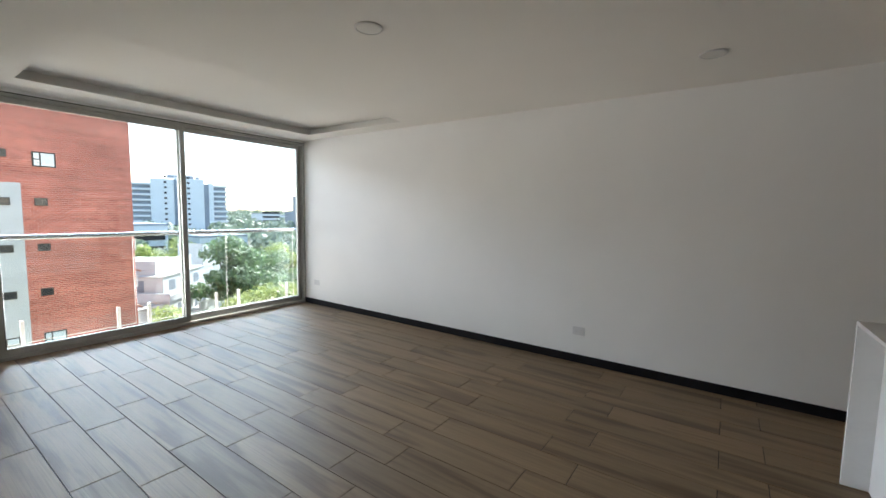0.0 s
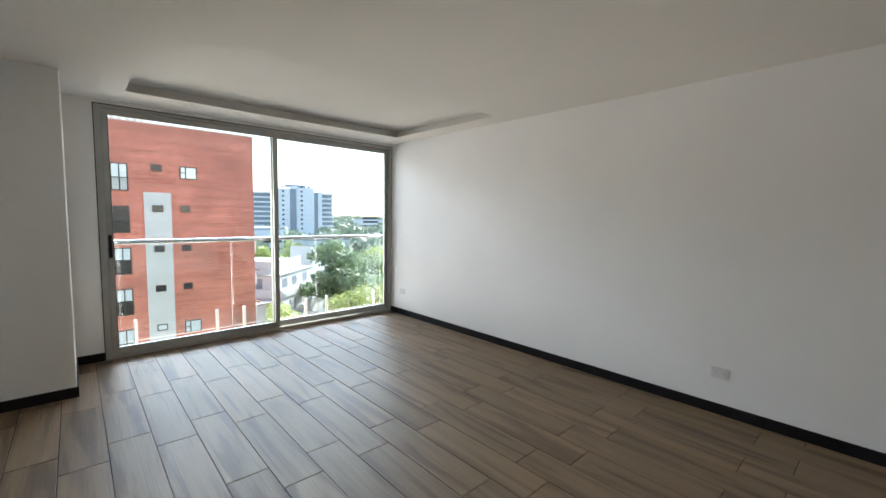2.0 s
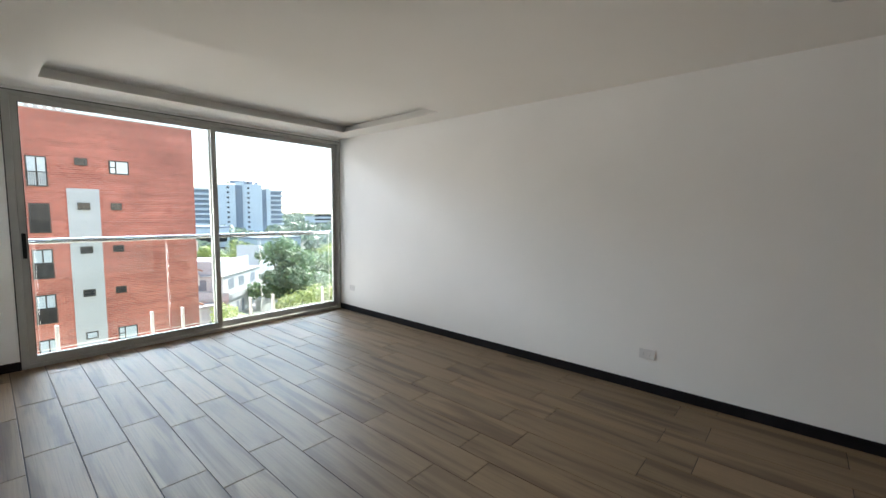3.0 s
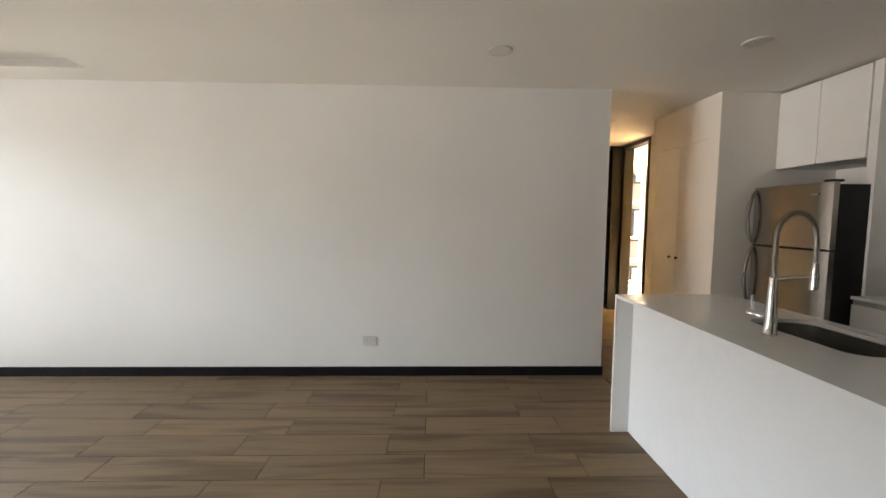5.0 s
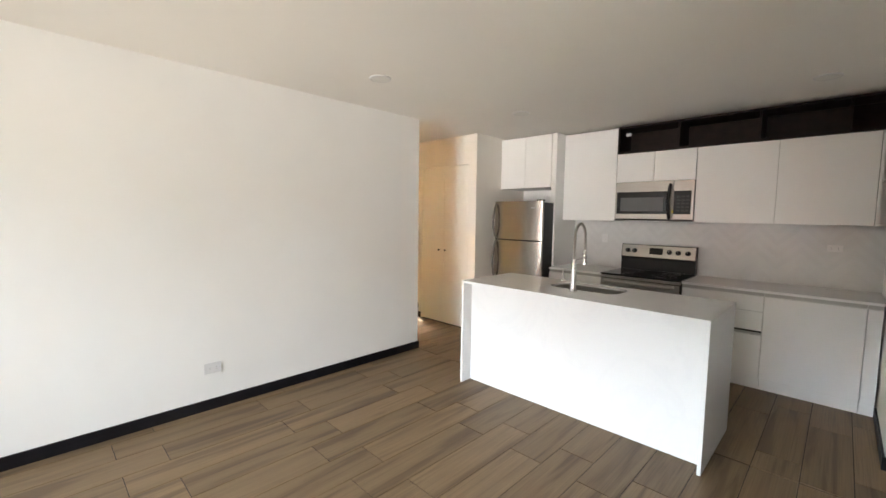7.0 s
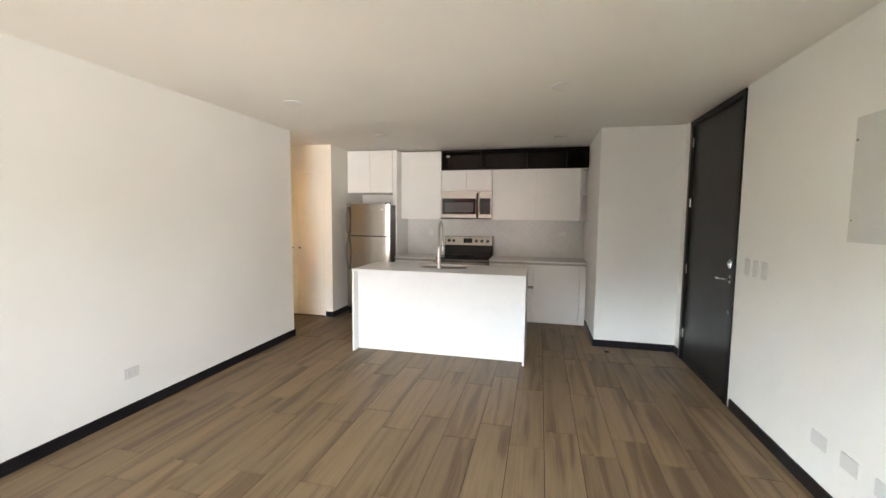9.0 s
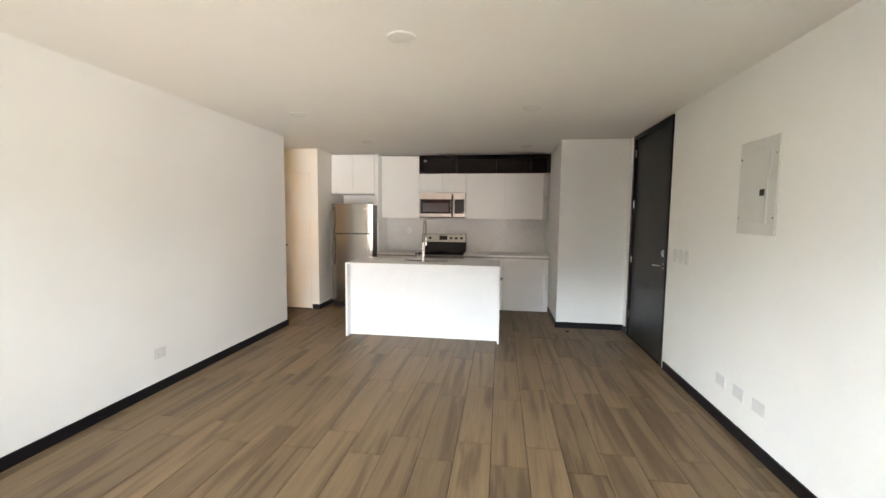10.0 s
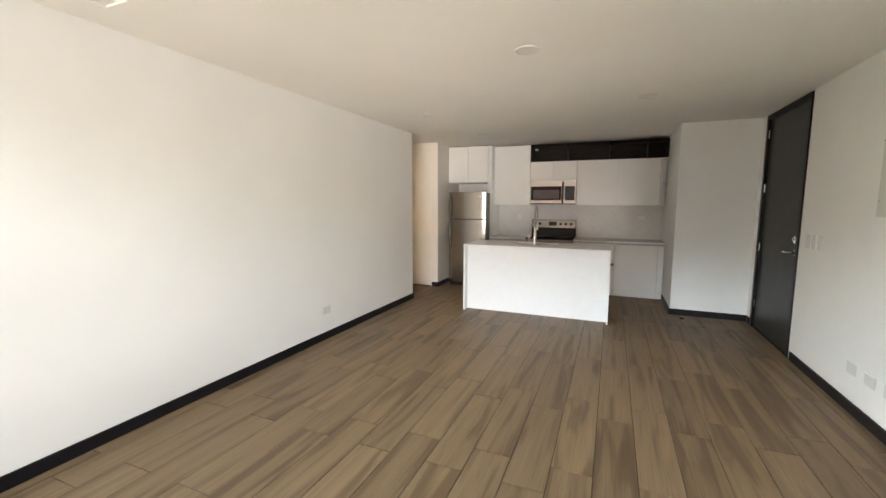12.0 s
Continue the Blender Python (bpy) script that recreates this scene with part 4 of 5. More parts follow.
cxs, cys = (SX0 + SX1) / 2, (SY0 + SY1) / 2
rings = []
for s, z in ((1.0, IZ - 0.019), (1.0, IZ - 0.021), (0.985, IZ - 0.10), (0.95, IZ - 0.19), (0.85, IZ - 0.205), (0.12, IZ - 0.21)):
    rings.append([bm.verts.new((cxs + (x - cxs) * s, cys + (y - cys) * s, z)) for x, y in per])
for ra, rb in zip(rings, rings[1:]):
    for i in range(len(per)):
        j = (i + 1) % len(per)
        bm.faces.new((ra[i], ra[j], rb[j], rb[i]))
bm.faces.new(rings[-1])
snk = part("sink", bm, M_STEEL, isl, "undermount stainless steel sink bowl", smooth=True)
part("drain", lathe(bmesh.new(), [(0.04, IZ - 0.209), (0.04, IZ - 0.206), (0.03, IZ - 0.207)], (cxs, cys, 0), "z", 20), M_CHROME, snk)

# faucet
FXX, FYY = -0.065, 2.512
fc = thing("kitchen_faucet", (FXX, FYY, IZ), "chrome pull-down kitchen faucet with a spring hose on the island", "faucet")
part("column", lathe(bmesh.new(), [(0.027, IZ), (0.027, IZ + 0.008), (0.0235, IZ + 0.012), (0.0225, IZ + 0.06), (0.014, IZ + 0.235), (0.013, IZ + 0.24)], (FXX, FYY, 0), "z", 24), M_CHROME, fc, smooth=True)
pts = [(FXX, FYY, IZ + 0.24), (FXX, FYY, IZ + 0.33)]
for i in range(1, 14):
    a = math.pi * i / 13
    pts.append((FXX + 0.085 - 0.085 * math.cos(a), FYY, IZ + 0.40 + 0.105 * math.sin(a)))
pts += [(FXX + 0.172, FYY, IZ + 0.36), (FXX + 0.172, FYY, IZ + 0.29)]
hose = part("hose", tube(bmesh.new(), pts, 0.0085, 10), M_STEEL, fc, "ribbed steel spring hose", smooth=True)
cb = bmesh.new()
P = [Vector(p) for p in pts]
acc = [0.0]
for p, q in zip(P, P[1:]):
    acc.append(acc[-1] + (q - p).length)
coil, turns = [], 62
for i in range(turns * 8 + 1):
    s = acc[-1] * i / (turns * 8)
    k = max(j for j in range(len(acc) - 1) if acc[j] <= s + 1e-9)
    f = (s - acc[k]) / (acc[k + 1] - acc[k])
    p = P[k].lerp(P[k + 1], f)
    d = (P[k + 1] - P[k]).normalized()
    side = Vector((0, 1, 0))
    up = d.cross(side)
    a = 2 * math.pi * i / 8
    coil.append(p + (side * math.cos(a) + up * math.sin(a)) * 0.0105)
part("spring", tube(cb, coil, 0.0016, 4), M_STEEL, hose, smooth=True)
sp = part("spray_head", lathe(bmesh.new(), [(0.010, IZ + 0.30), (0.012, IZ + 0.285), (0.015, IZ + 0.20), (0.015, IZ + 0.19), (0.011, IZ + 0.188)], (FXX + 0.172, FYY, 0), "z", 18), M_CHROME, fc, smooth=True)
part("support_arm", tube(bmesh.new(), [(FXX, FYY, IZ + 0.232), (FXX + 0.06, FYY, IZ + 0.238), (FXX + 0.155, FYY, IZ + 0.245)], 0.006, 10), M_CHROME, fc, smooth=True)
part("arm_ring", lathe(bmesh.new(), [(0.013, IZ + 0.236), (0.017, IZ + 0.240), (0.017, IZ + 0.252), (0.013, IZ + 0.256)], (FXX + 0.172, FYY, 0), "z", 18), M_CHROME, fc, smooth=True)
hd = part("mixer_handle", tube(bmesh.new(), [(FXX - 0.008, FYY + 0.015, IZ + 0.075), (FXX - 0.020, FYY + 0.050, IZ + 0.075), (FXX - 0.022, FYY + 0.058, IZ + 0.075), (FXX - 0.028, FYY + 0.078, IZ + 0.075)], [0.012, 0.012, 0.018, 0.018], 16), M_CHROME, fc, smooth=True)
part("lever", tube(bmesh.new(), [(FXX - 0.024, FYY + 0.068, IZ + 0.085), (FXX - 0.026, FYY + 0.070, IZ + 0.155)], 0.006, 10), M_CHROME, hd, smooth=True)

# small door stop on the floor
dsp = thing("door_stop", (0.42, 0.78, 0), "small dark round door stop on the floor by the pillar", "door stop")
part("base", lathe(bmesh.new(), [(0.022, 0.0), (0.022, 0.012), (0.015, 0.018)], (0.36, 0.72, 0), "z", 16), M_BLACK, dsp, smooth=True)
part("bumper", lathe(bmesh.new(), [(0.012, 0.018), (0.014, 0.026), (0.009, 0.032)], (0.36, 0.72, 0), "z", 14), M_GREY, dsp, smooth=True)
dsp.location = (0.42, 0.78, 0)


# ---- outside ----
GZ = -16.0
struct("ground", B(-3200, 3200, -3200, 3200, GZ - 1, GZ), M_GROUND, "wide ground of streets and gardens")
# apartment building shell round the flat
struct("own_building", boxes((-0.75, 5.2, -6, -2.0, GZ, 6)), M_STUCCO, "white rendered wall of the same building")
struct("building_roof", boxes((-7.0, 5.4, -0.4, 9.8, H + 0.31, H + 0.55)), M_CONC, "concrete floor slab above")
struct("outer_shell", boxes((-0.76, -0.21, 4.56, 9.45, 0, H), (-0.8, 0.42, -0.5, -0.21, 0, H)), M_STUCCO, "white rendered outer wall")
struct("landing_wall", boxes((-2.2, 1.6, -2.0, -1.9, -0.2, H), (-2.2, -2.1, -1.9, -0.2, -0.2, H), (1.5, 1.6, -1.9, -0.2, -0.2, H), (-2.1, 1.5, -1.9, -0.2, -0.25, -0.05)), M_WALL, "plain landing walls")

BXF = -36.0
apt = thing("brick_apartment_building", (-42, 0, GZ), "tall red brick apartment building with a white vertical band", "building")
part("wall", boxes((BXF - 14, BXF, -14, 11.7, GZ, 7.42)), M_BRICK, apt, "red brick wall")
part("parapet_cap", boxes((BXF - 0.35, BXF + 0.04, -14, 11.74, 7.42, 7.50), (BXF - 14, BXF - 0.35, 11.35, 11.74, 7.42, 7.50)), M_CONC, apt)
part("white_band", B(BXF, BXF + 0.05, 4.50, 6.09, GZ, 2.75), M_BAND, apt, "white rendered vertical band")


def far_window(y0, y1, z0, z1, kind, parent=apt, x=BXF, rail=False, blind=0.0):
    t = 0.07
    w = part("window", boxes((x - 0.02, x + 0.075, y0, y0 + t, z0, z1), (x - 0.02, x + 0.075, y1 - t, y1, z0, z1), (x - 0.02, x + 0.075, y0 + t, y1 - t, z0, z0 + t), (x - 0.02, x + 0.075, y0 + t, y1 - t, z1 - t, z1)), M_FRAMEBLK, parent, "black framed window")
    part("pane", B(x + 0.002, x + 0.056, y0 + t, y1 - t, z0 + t, z1 - t), M_WINDARK if kind == "dark" else M_WINPALE, w)
    if kind == "dark" and blind:
        part("blind", B(x + 0.057, x + 0.06, y0 + t, y1 - t, z1 - t - blind, z1 - t), M_WINPALE, w, "pale roller blind")
    if kind in ("door",) or (y1 - y0) > 0.8:
        ym = (y0 + y1) / 2 if kind != "slider" else y0 + 0.36
        part("mullion", B(x + 0.057, x + 0.085, ym - 0.035, ym + 0.035, z0 + t, z1 - t), M_FRAMEBLK, w)
        if kind == "slider":
            part("mullion", B(x + 0.057, x + 0.085, y0 + t, ym, (z0 + z1) / 2 - 0.03, (z0 + z1) / 2 + 0.03), M_FRAMEBLK, w)
    if rail:
        rb = [(x + 0.12, x + 0.14, y0 - 0.02 + k * (y1 - y0 + 0.04) / 11, y0 - 0.005 + k * (y1 - y0 + 0.04) / 11, z0 + 0.03, z0 + 0.85) for k in range(12)]
        part("guard_rail", boxes(*rb, (x + 0.11, x + 0.15, y0 - 0.04, y1 + 0.04, z0 + 0.85, z0 + 0.90), (x + 0.05, x + 0.15, y0 - 0.04, y1 + 0.04, z0 + 0.02, z0 + 0.06)), M_FRAMEBLK, w, "black metal guard rail")
    return w


ST = 2.83
for k in range(8):
    zb = -k * ST
    if zb + 2.8 < GZ + 1:
        break
    for yc in (2.755, -1.45, -5.65, -9.85):
        far_window(yc, yc + 0.93, 2.785 + zb, 4.61 + zb, "dark" if k % 2 or k == 2 else "pale", rail=True, blind=0.75 if k >= 2 else 0.0)
    xs = BXF + (0.05 if k else 0)
    far_window(4.965, 5.595, 4.22 + zb, 4.69 + zb, "dark" if k != 4 else "pale", x=xs)
    if k in (0, 4):
        far_window(6.665, 7.74, 3.78 + zb, 4.69 + zb, "slider")
    else:
        far_window(6.65, 7.24, 4.22 + zb, 4.69 + zb, "dark")
# roof pergola of the brick building
pg = thing("roof_railing", (BXF - 2, 0, 7.6), "pale slatted railing on the roof of the brick building", "railing")
part("slats", boxes(*[(BXF - 1.5, BXF - 1.4, -13 + k * 0.42, -13 + k * 0.42 + 0.22, 7.46, 8.9) for k in range(43)], (BXF - 1.55, BXF - 1.35, -13, 5.2, 8.9, 9.0)), M_CONC, pg, kind="stuff")
# corner balconies behind the brick building
for k in range(4):
    z = -1.9 - k * ST
    bl = thing("corner_balcony", (BXF - 4, 12.2, z), "white corner balcony with a sloping tiled canopy", "balcony", "corner balconies")
    part("slab", B(BXF - 6, BXF - 2, 11.72, 12.45, z, z + 0.9, bevel=0.03), M_STUCCO, bl)
    bm = bmesh.new()
    v = [bm.verts.new(p) for p in ((BXF - 6, 11.62, z + 1.7), (BXF - 2, 11.62, z + 1.7), (BXF - 2, 12.7, z + 1.25), (BXF - 6, 12.7, z + 1.25), (BXF - 6, 11.62, z + 1.55), (BXF - 2, 11.62, z + 1.55), (BXF - 2, 12.7, z + 1.12), (BXF - 6, 12.7, z + 1.12))]
    for q in ((0, 1, 2, 3), (7, 6, 5, 4), (0, 4, 5, 1), (1, 5, 6, 2), (2, 6, 7, 3), (3, 7, 4, 0)):
        bm.faces.new([v[i] for i in q])
    part("canopy", bm, M_ROOFTILE, bl, "terracotta tiled canopy")

# tower far off
RT = Matrix.Translation((-262, 106.3, GZ)) @ Matrix.Rotation(radians(-32), 4, "Z") @ Matrix.Scale(1, 4)
tower = thing("tower_block", (-262, 106.3, GZ), "tall pale apartment tower with banded balconies", "building")
tower.rotation_euler = (0, 0, radians(-22))


def tpart(name, bm, material, label="", kind=""):
    ob = new(name, finish(name, bm, material))
    ob.parent = tower
    return tagged(ob, label, kind=kind)


TH = 34.6
tpart("wall", boxes((-9, 0, -13.0, -2.0, 0, TH - 1), (-9, -1.5, -2.0, 3.0, 0, TH + 0.6), (-9, 0, 3.0, 13.0, 0, TH - 0.4), (-9, -0.5, 15.5, 18.0, 0, TH - 2.5)), M_FARWHITE, "pale rendered wall")
tpart("dark_recess", boxes((-8, -1.4, -1.9, 2.0, 0, TH - 1.2), (-8, -1.2, 13.0, 15.5, 0, TH - 3)), M_FARGREY, "grey recessed bay")
tpart("balcony_bay", boxes((-10, -2.0, -24, -13.0, 0, TH - 3.5), (-10, -2.0, 18.0, 24.5, 0, TH - 3.5)), M_FARGREY, "grey glazed bay")
tpart("balcony_slab", boxes(*[(-10.2, -0.3, -24.8, -13.05, 3.0 * k, 3.0 * k + 1.05) for k in range(1, 11)], *[(-10.2, -0.3, 18.05, 25.5, 3.0 * k, 3.0 * k + 1.05) for k in range(1, 11)]), M_FARWHITE, "white balcony bands", kind="stuff")
tpart("small_window", boxes(*[(-0.1, 0.06, y, y + 1.3, 3.0 * k + 1.2, 3.0 * k + 2.3) for k in range(12) for y in (-6.6, 4.6)]), M_WINDARK, "small dark windows", kind="stuff")
tpart("roof_box", boxes((-8, -3, -5, 8, TH, TH + 1.6), (-7, -5, 9, 11, TH, TH + 1.2)), M_FARGREY)
tpart("antenna", tube(bmesh.new(), [(-5, 3, TH + 1.6), (-5, 3, TH + 4)], 0.25, 6), M_FARGREY)


# houses
def house(at, rot, name, label, blocks, openings, roof=()):
    th = thing(name, at, label, "house")
    th.rotation_euler = (0, 0, radians(rot))
    def pp(n, bm, m, lab="", kind=""):
        ob = new(n, finish(n, bm, m))
        ob.parent = th
        return tagged(ob, lab, kind=kind)
    pp("wall", boxes(*blocks), M_HOUSE, "white rendered wall")
    if openings:
        for o in openings:
            w = pp("window", B(*o), M_FARGREY, "grey glazed window")
    for r in roof:
        pp("roof", B(*r), M_CONC, "flat grey roof")
    return th


house((-56, 25.0, GZ), 42, "modern_house", "white modern house with stepped flat roofs among trees",
      [(-12, 0, -7.4, 4, 0, 7.0), (-12, -1.0, -6.6, 3.4, 7.0, 9.6), (-9, -2.4, -5.6, 2.4, 9.6, 10.9), (-12.05, 0.15, -7.6, -7.38, 7.0, 7.9), (-0.05, 0.15, -7.38, 4.1, 7.0, 7.7), (-9.1, -2.2, -5.75, -5.6, 9.6, 11.3), (-2.4, -2.2, -5.6, 2.5, 9.6, 11.3),
       (0, 2.6, -7.2, -3.6, 0, 4.4), (0, 1.4, -3.4, 2.5, 4.9, 5.15), (1.2, 1.4, -3.4, 2.5, 5.15, 6.0)],
      [(-0.12, 0.03, y, y + 0.55, z, z + 1.5) for y in (-5.6, -4.3, -1.6, 0.6) for z in (2.0, 5.0)] + [(2.55, 2.63, -6.4, -5.2, 2.4, 3.6)] + [(-1.1, -0.97, y, y + 1.3, 7.9, 9.1) for y in (-5.4, -2.8, 0.4)]
      + [(x, x + 1.5, -7.43, -7.37, z, z + 1.2) for x in (-10, -6.8, -3.4) for z in (2.2, 5.2)] + [(-8.6, -3.0, -6.63, -6.57, 7.9, 9.2)],
      [(-12.2, -0.9, -6.8, 3.6, 9.55, 9.68), (-12.05, 0.0, -7.4, 4.0, 7.0, 7.05), (0.0, 2.8, -7.4, -3.5, 4.4, 4.6)])
gb = thing("gable_house", (-60, 26.5, GZ), "white rendered house end wall with a sloping top", "house")
bm = bmesh.new()
pf = [(-3.4, 0), (-3.4, 12.4), (-1.0, 11.6), (2.6, 10.2), (2.6, 0)]
va = [bm.verts.new((-66.5 - 0.6 * y, 28.6 + 0.8 * y, GZ + z)) for y, z in pf]
vb = [bm.verts.new((-63.7 - 0.6 * y, 30.7 + 0.8 * y, GZ + z)) for y, z in pf]
for i in range(5):
    bm.faces.new((va[i], va[(i + 1) % 5], vb[(i + 1) % 5], vb[i]))
bm.faces.new(va[::-1])
bm.faces.new(vb)
part("wall", bm, M_HOUSE, gb)
house((-75, 12, GZ), 10, "flat_roof_house", "low white house with a grey flat roof", [(-10, 0, -9, 12, 0, 8.5)], [(-0.1, 0.05, y, y + 2.2, 5, 6.8) for y in (-7, -3, 1, 5, 9)], [(-10.4, 0.4, -9.4, 12.4, 8.5, 8.9)])
house((-50, 13.5, GZ), 14, "terrace_house", "white terrace house with a flat roof", [(-6, 0, -2, 6, 0, 6.5)], [(-0.1, 0.05, y, y + 1.2, 3, 5) for y in (-1, 1.5, 4)], [(-6.3, 0.3, -2.3, 6.3, 6.5, 6.75)])


# trees
def tree(name, at, height, spread, leaf_mat, label, leaf=0.28, count=4200, seed=1):
    rnd = random.Random(seed)
    th = thing(name, at, label, "tree")
    base = Vector(at)
    tb = bmesh.new()
    tips = []
    trunk_h = height * 0.38
    tube(tb, [base, base + Vector((0.1, 0.05, trunk_h * 0.5)), base + Vector((0, 0, trunk_h))], [height * 0.03, height * 0.024, height * 0.019], 8)
    clumps = []
    for i in range(13):
        a = 2 * math.pi * i / 13 + rnd.uniform(-0.3, 0.3)
        el = rnd.uniform(0.15, 1.35)
        L = rnd.uniform(0.55, 1.0)
        tip = base + Vector((math.cos(a) * math.cos(el) * spread * L, math.sin(a) * math.cos(el) * spread * L, trunk_h + math.sin(el) * (height - trunk_h) * L * 0.88))
        mid = base + Vector((0, 0, trunk_h * rnd.uniform(0.75, 1.0)))
        q = mid.lerp(tip, 0.5) + Vector((0, 0, spread * 0.08))
        tube(tb, [mid, q, tip], [height * 0.013, height * 0.008, height * 0.003], 6)
        clumps.append((tip, spread * rnd.uniform(0.26, 0.42)))
        clumps.append((q + Vector((rnd.uniform(-1, 1), rnd.uniform(-1, 1), 0.6)) * spread * 0.15, spread * rnd.uniform(0.24, 0.36)))
    part("trunk", tb, M_BARK, th)
    n = count
    c = np.zeros((n, 3))
    rs = np.random.RandomState(seed)
    which = rs.randint(0, len(clumps), n)
    cen = np.array([list(p) for p, _ in clumps])[which]
    rad = np.array([r for _, r in clumps])[which]
    d = rs.normal(size=(n, 3))
    d /= np.linalg.norm(d, axis=1)[:, None]
    c = cen + d * (rad * rs.uniform(0.55, 1.08, n))[:, None] * np.array([1, 1, 0.75])
    nor = d + rs.normal(size=(n, 3)) * 0.6 + np.array([0, 0, 0.5])
    nor /= np.linalg.norm(nor, axis=1)[:, None]
    t = np.cross(nor, rs.normal(size=(n, 3)))
    t /= np.linalg.norm(t, axis=1)[:, None]
    b = np.cross(nor, t)
    s = (leaf * rs.uniform(0.6, 1.3, n))[:, None]
    vs = np.stack([c - t * s, c - b * s * 0.6, c + t * s, c + b * s * 0.6 + nor * s * 0.2], 1).reshape(-1, 3) - base
    me = bpy.data.meshes.new("crown")
    me.from_pydata(vs.tolist(), [], [(4 * i, 4 * i + 1, 4 * i + 2, 4 * i + 3) for i in range(n)])
    me.materials.append(leaf_mat)
    ob = new("crown", me)
    ob.parent = th
    tagged(ob, kind="stuff")
    return th


tree("broadleaf_tree", (-50.0, 26.6, GZ), 14.6, 5.0, M_LEAF_A, "large dark green broadleaf tree beside the white house", 0.24, 9000, 3)
tree("broadleaf_tree", (-55.0, 33.0, GZ), 12.4, 5.5, M_LEAF_A, "dark green broadleaf tree in a garden", 0.26, 6500, 4)
tree("broadleaf_tree", (-29.3, 17.3, GZ), 13.6, 4.2, M_LEAF_B, "yellow-green leafy tree below the balcony", 0.15, 9000, 5)
tree("broadleaf_tree", (-27.0, 20.5, GZ), 13.3, 4.0, M_LEAF_B, "yellow-green leafy tree with an open crown", 0.15, 7000, 6)
tree("broadleaf_tree", (-29.5, 11.6, GZ), 12.2, 2.6, M_LEAF_B, "small yellow-green tree between the buildings", 0.14, 5000, 7)
tree("broadleaf_tree", (-64.0, 41.0, GZ), 12.4, 6.5, M_LEAF_B, "light green tree behind the gardens", 0.3, 6000, 8)
tree("broadleaf_tree", (-80.0, 42.0, GZ), 11.6, 6.0, M_LEAF_A, "green tree in front of the tower", 0.24, 5000, 9)
tree("broadleaf_tree", (-92.0, 38.0, GZ), 11.4, 6.5, M_LEAF_B, "green tree in front of the tower", 0.26, 5000, 10)
tree("broadleaf_tree", (-41.0, 27.5, GZ), 12.0, 4.5, M_LEAF_A, "dark green garden tree", 0.2, 6000, 11)
tree("broadleaf_tree", (-38.0, 21.0, GZ), 11.0, 3.4, M_LEAF_B, "small light green garden tree", 0.18, 5000, 12)
tree("broadleaf_tree", (-95.0, 31.0, GZ), 12.2, 5.0, M_LEAF_B, "light green tree beside the low house", 0.3, 4000, 13)

# far woods and far town
rs = np.random.RandomState(21)
vs, fs = [], []
for i in range(1500):
    r = rs.uniform(120, 1000)
    a = radians(rs.uniform(100, 185))
    cx, cy = r * math.cos(a), r * math.sin(a)
    if -300 < cx < -235 and 70 < cy < 140:
        continue
    R = rs.uniform(3, 6)
    top = GZ + rs.uniform(3, 7) + max(0, (r - 200)) * 0.009
    for k in range(70):
        d = rs.normal(size=3)
        d /= np.linalg.norm(d)
        c = np.array([cx, cy, top]) + d * np.array([R, R, R * 0.7])
        d = d + rs.normal(size=3) * 0.7
        d /= np.linalg.norm(d)
        t = np.cross(d, rs.normal(size=3))
        t /= np.linalg.norm(t)
        b = np.cross(d, t)
        s = R * 0.22
        o = len(vs)
        vs += [tuple(c - t * s), tuple(c - b * s), tuple(c + t * s), tuple(c + b * s)]
        fs.append((o, o + 1, o + 2, o + 3))
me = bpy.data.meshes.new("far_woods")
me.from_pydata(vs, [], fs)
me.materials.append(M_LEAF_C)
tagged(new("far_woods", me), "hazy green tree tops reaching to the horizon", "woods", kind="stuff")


def block(x, y, w, d, h, m, label, floors=0):
    th = thing("far_building", (x, y, GZ), label, "building")
    part("wall", B(x - w / 2, x + w / 2, y - d / 2, y + d / 2, GZ, GZ + h), m, th)
    if floors:
        part("window_band", boxes(*[(x + w / 2, x + w / 2 + 0.15, y - d / 2 + 0.8, y + d / 2 - 0.8, GZ + 3.2 * k + 1.2, GZ + 3.2 * k + 2.6) for k in range(floors)]), M_WINDARK, th, kind="stuff")
    part("roof_edge", B(x - w / 2 - 0.2, x + w / 2 + 0.2, y - d / 2 - 0.2, y + d / 2 + 0.2, GZ + h, GZ + h + 0.5), M_FARGREY, th)


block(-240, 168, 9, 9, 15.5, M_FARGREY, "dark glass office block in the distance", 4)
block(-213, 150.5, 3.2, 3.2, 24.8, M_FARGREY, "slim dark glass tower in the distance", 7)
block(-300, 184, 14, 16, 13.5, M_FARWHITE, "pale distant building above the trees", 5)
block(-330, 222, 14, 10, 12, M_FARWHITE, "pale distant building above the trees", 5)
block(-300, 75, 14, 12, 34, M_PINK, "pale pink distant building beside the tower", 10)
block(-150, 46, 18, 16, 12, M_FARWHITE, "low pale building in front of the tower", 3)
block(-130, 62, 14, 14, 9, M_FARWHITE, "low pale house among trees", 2)

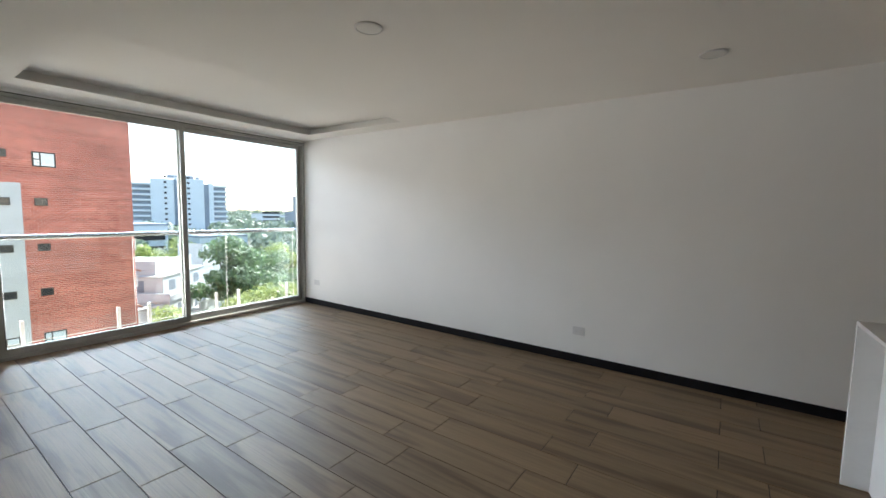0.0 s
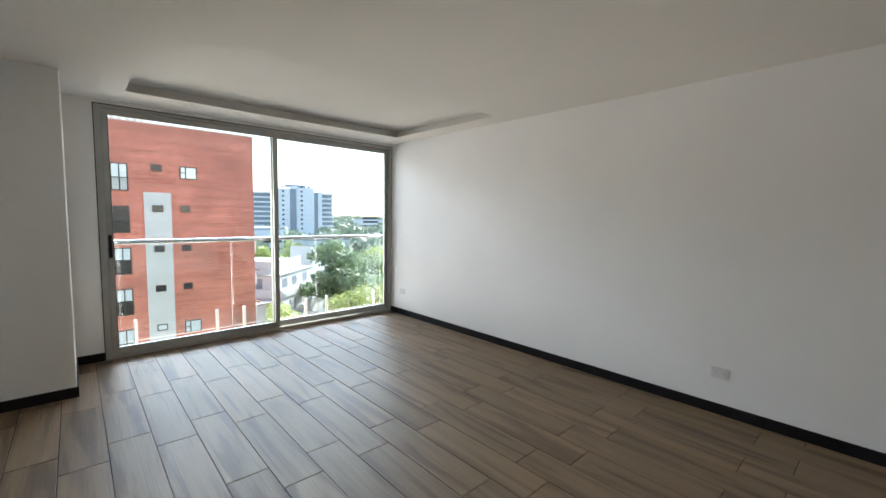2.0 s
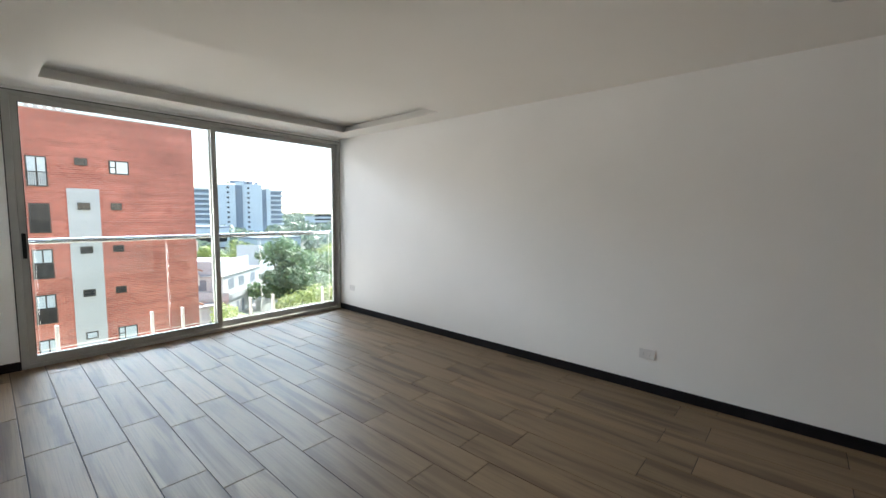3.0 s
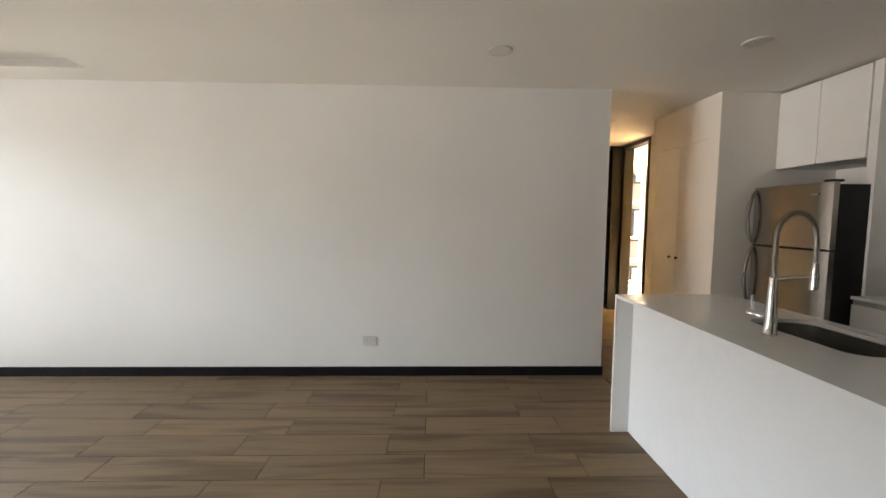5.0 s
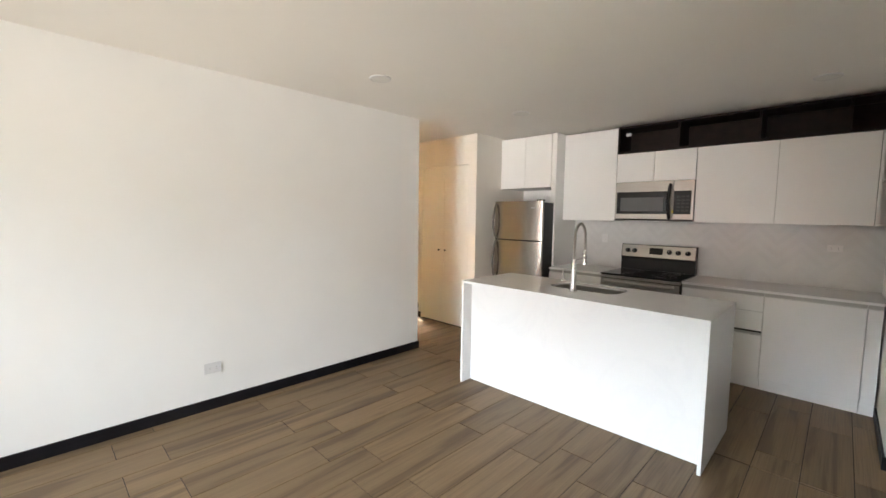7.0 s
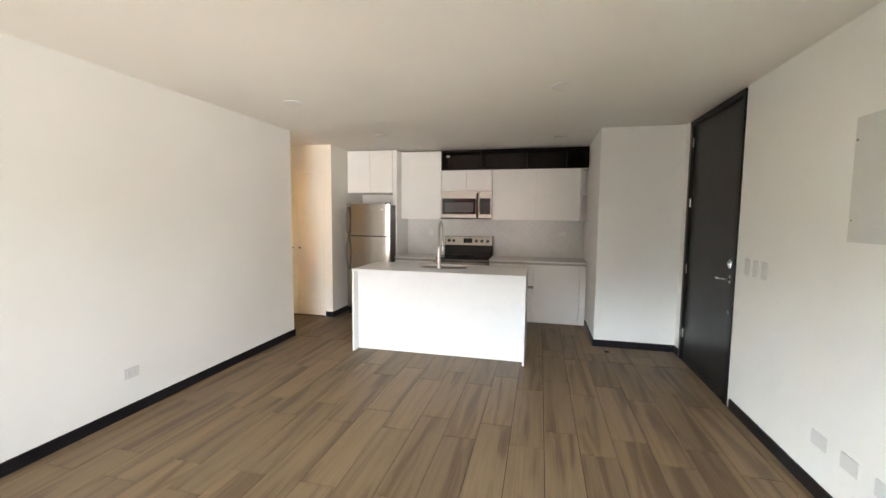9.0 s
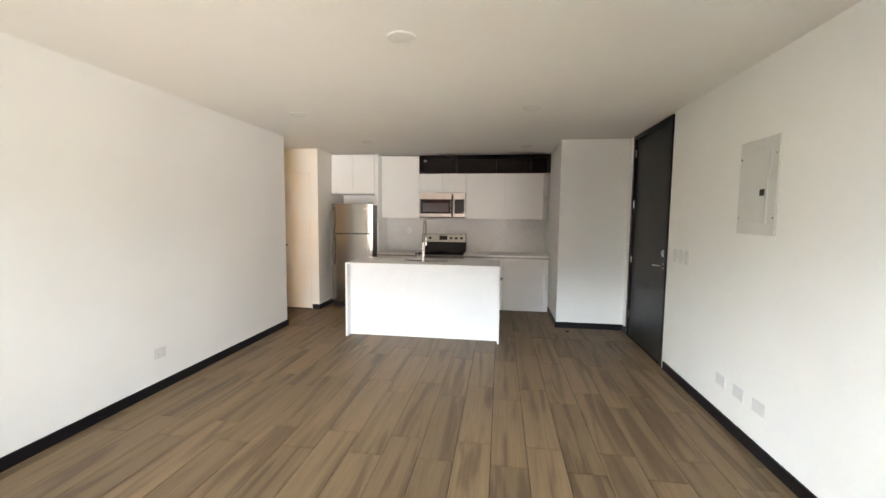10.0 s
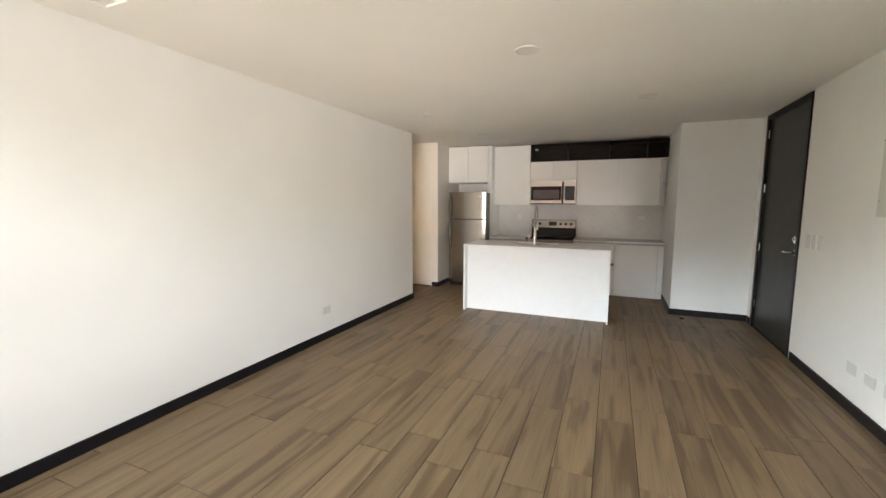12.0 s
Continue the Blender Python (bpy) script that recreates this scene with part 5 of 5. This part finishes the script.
# building seen through the bedroom window
nb = thing("neighbour_building", (4, 24, GZ), "salmon rendered neighbouring building with large windows", "building")
part("wall", B(-8, 16, 22, 30, GZ, 12), M_PINK, nb)
for k in range(7):
    z = GZ + 1.2 + k * 3.0
    part("ledge", B(-8.1, 16.1, 21.85, 22.0, z + 1.9, z + 2.15), M_STUCCO, nb)
    for j in range(7):
        w = part("window", boxes((-7 + j * 3.2, -4.8 + j * 3.2, 21.93, 21.99, z, z + 1.7)), M_FRAMEBLK, nb)
        part("pane", B(-6.9 + j * 3.2, -5.95 + j * 3.2, 21.90, 21.929, z + 0.1, z + 1.6), M_WINPALE, w)
        part("pane", B(-5.85 + j * 3.2, -4.9 + j * 3.2, 21.90, 21.929, z + 0.1, z + 1.6), M_WINPALE, w)
w2 = struct("window_2", boxes((1.70, 1.76, 9.33, 9.40, 0, 2.38), (4.14, 4.20, 9.33, 9.40, 0, 2.38), (1.76, 4.14, 9.33, 9.40, 2.32, 2.38), (1.76, 4.14, 9.33, 9.40, 0, 0.06), (2.93, 2.98, 9.33, 9.40, 0.06, 2.32), (1.76, 4.14, 9.335, 9.395, 0.95, 1.0)), M_ALU, "grey aluminium bedroom window")
p2 = part("pane", B(1.75, 4.15, 9.362, 9.366, 0.05, 2.33), M_GLASS, w2, "clear glass pane")
p2.visible_shadow = False


# ---- floor tiles ----
PW, PL, PG = 0.2195, 0.880, 0.0045
REGIONS = ((WX - 0.10, HX, 0.0, NY), (HX, 1.45, 0.0, CY - 0.001), (HX, CX, CY - 0.001, 5.37), (HX, BX, 5.37, EY + 0.10), (BX, 4.6, 5.49, 9.3))
shared = {}


def plank_mesh(w, h):
    key = (round(w, 4), round(h, 4))
    if key not in shared:
        c = 0.0012
        bm = bmesh.new()
        lo = [bm.verts.new((sx * w / 2, sy * h / 2, -0.008)) for sx, sy in ((-1, -1), (1, -1), (1, 1), (-1, 1))]
        mi = [bm.verts.new((sx * w / 2, sy * h / 2, -c * 0.8)) for sx, sy in ((-1, -1), (1, -1), (1, 1), (-1, 1))]
        hi = [bm.verts.new((sx * (w / 2 - c), sy * (h / 2 - c), 0)) for sx, sy in ((-1, -1), (1, -1), (1, 1), (-1, 1))]
        for ra, rb in ((lo, mi), (mi, hi)):
            for i in range(4):
                bm.faces.new((ra[i], ra[(i + 1) % 4], rb[(i + 1) % 4], rb[i]))
        bm.faces.new(hi)
        me = bpy.data.meshes.new("plank")
        bm.to_mesh(me)
        bm.free()
        me.materials.append(M_PLANK)
        shared[key] = me
    return shared[key]


planks = []
rnd = random.Random(5)
for r in range(-6, 40):
    y0 = 0.964 + r * PW
    y1 = y0 + PW
    off = -3.48 if r % 2 == 0 else -3.2565
    for k in range(-5, 11):
        x0 = off + k * PL
        x1 = x0 + PL
        for rx0, rx1, ry0, ry1 in REGIONS:
            a0, a1, b0, b1 = max(x0, rx0), min(x1, rx1), max(y0, ry0), min(y1, ry1)
            if a1 - a0 > 0.02 and b1 - b0 > 0.02:
                planks.append((a0 + PG / 2, a1 - PG / 2, b0 + PG / 2, b1 - PG / 2))
for i, (a0, a1, b0, b1) in enumerate(planks):
    near = b1 < EY + 0.2 and a0 < 1.5
    ob = new("plank", plank_mesh(a1 - a0, b1 - b0))
    ob.location = ((a0 + a1) / 2, (b0 + b1) / 2, rnd.uniform(-0.0003, 0.0002))
    ob.parent = floor
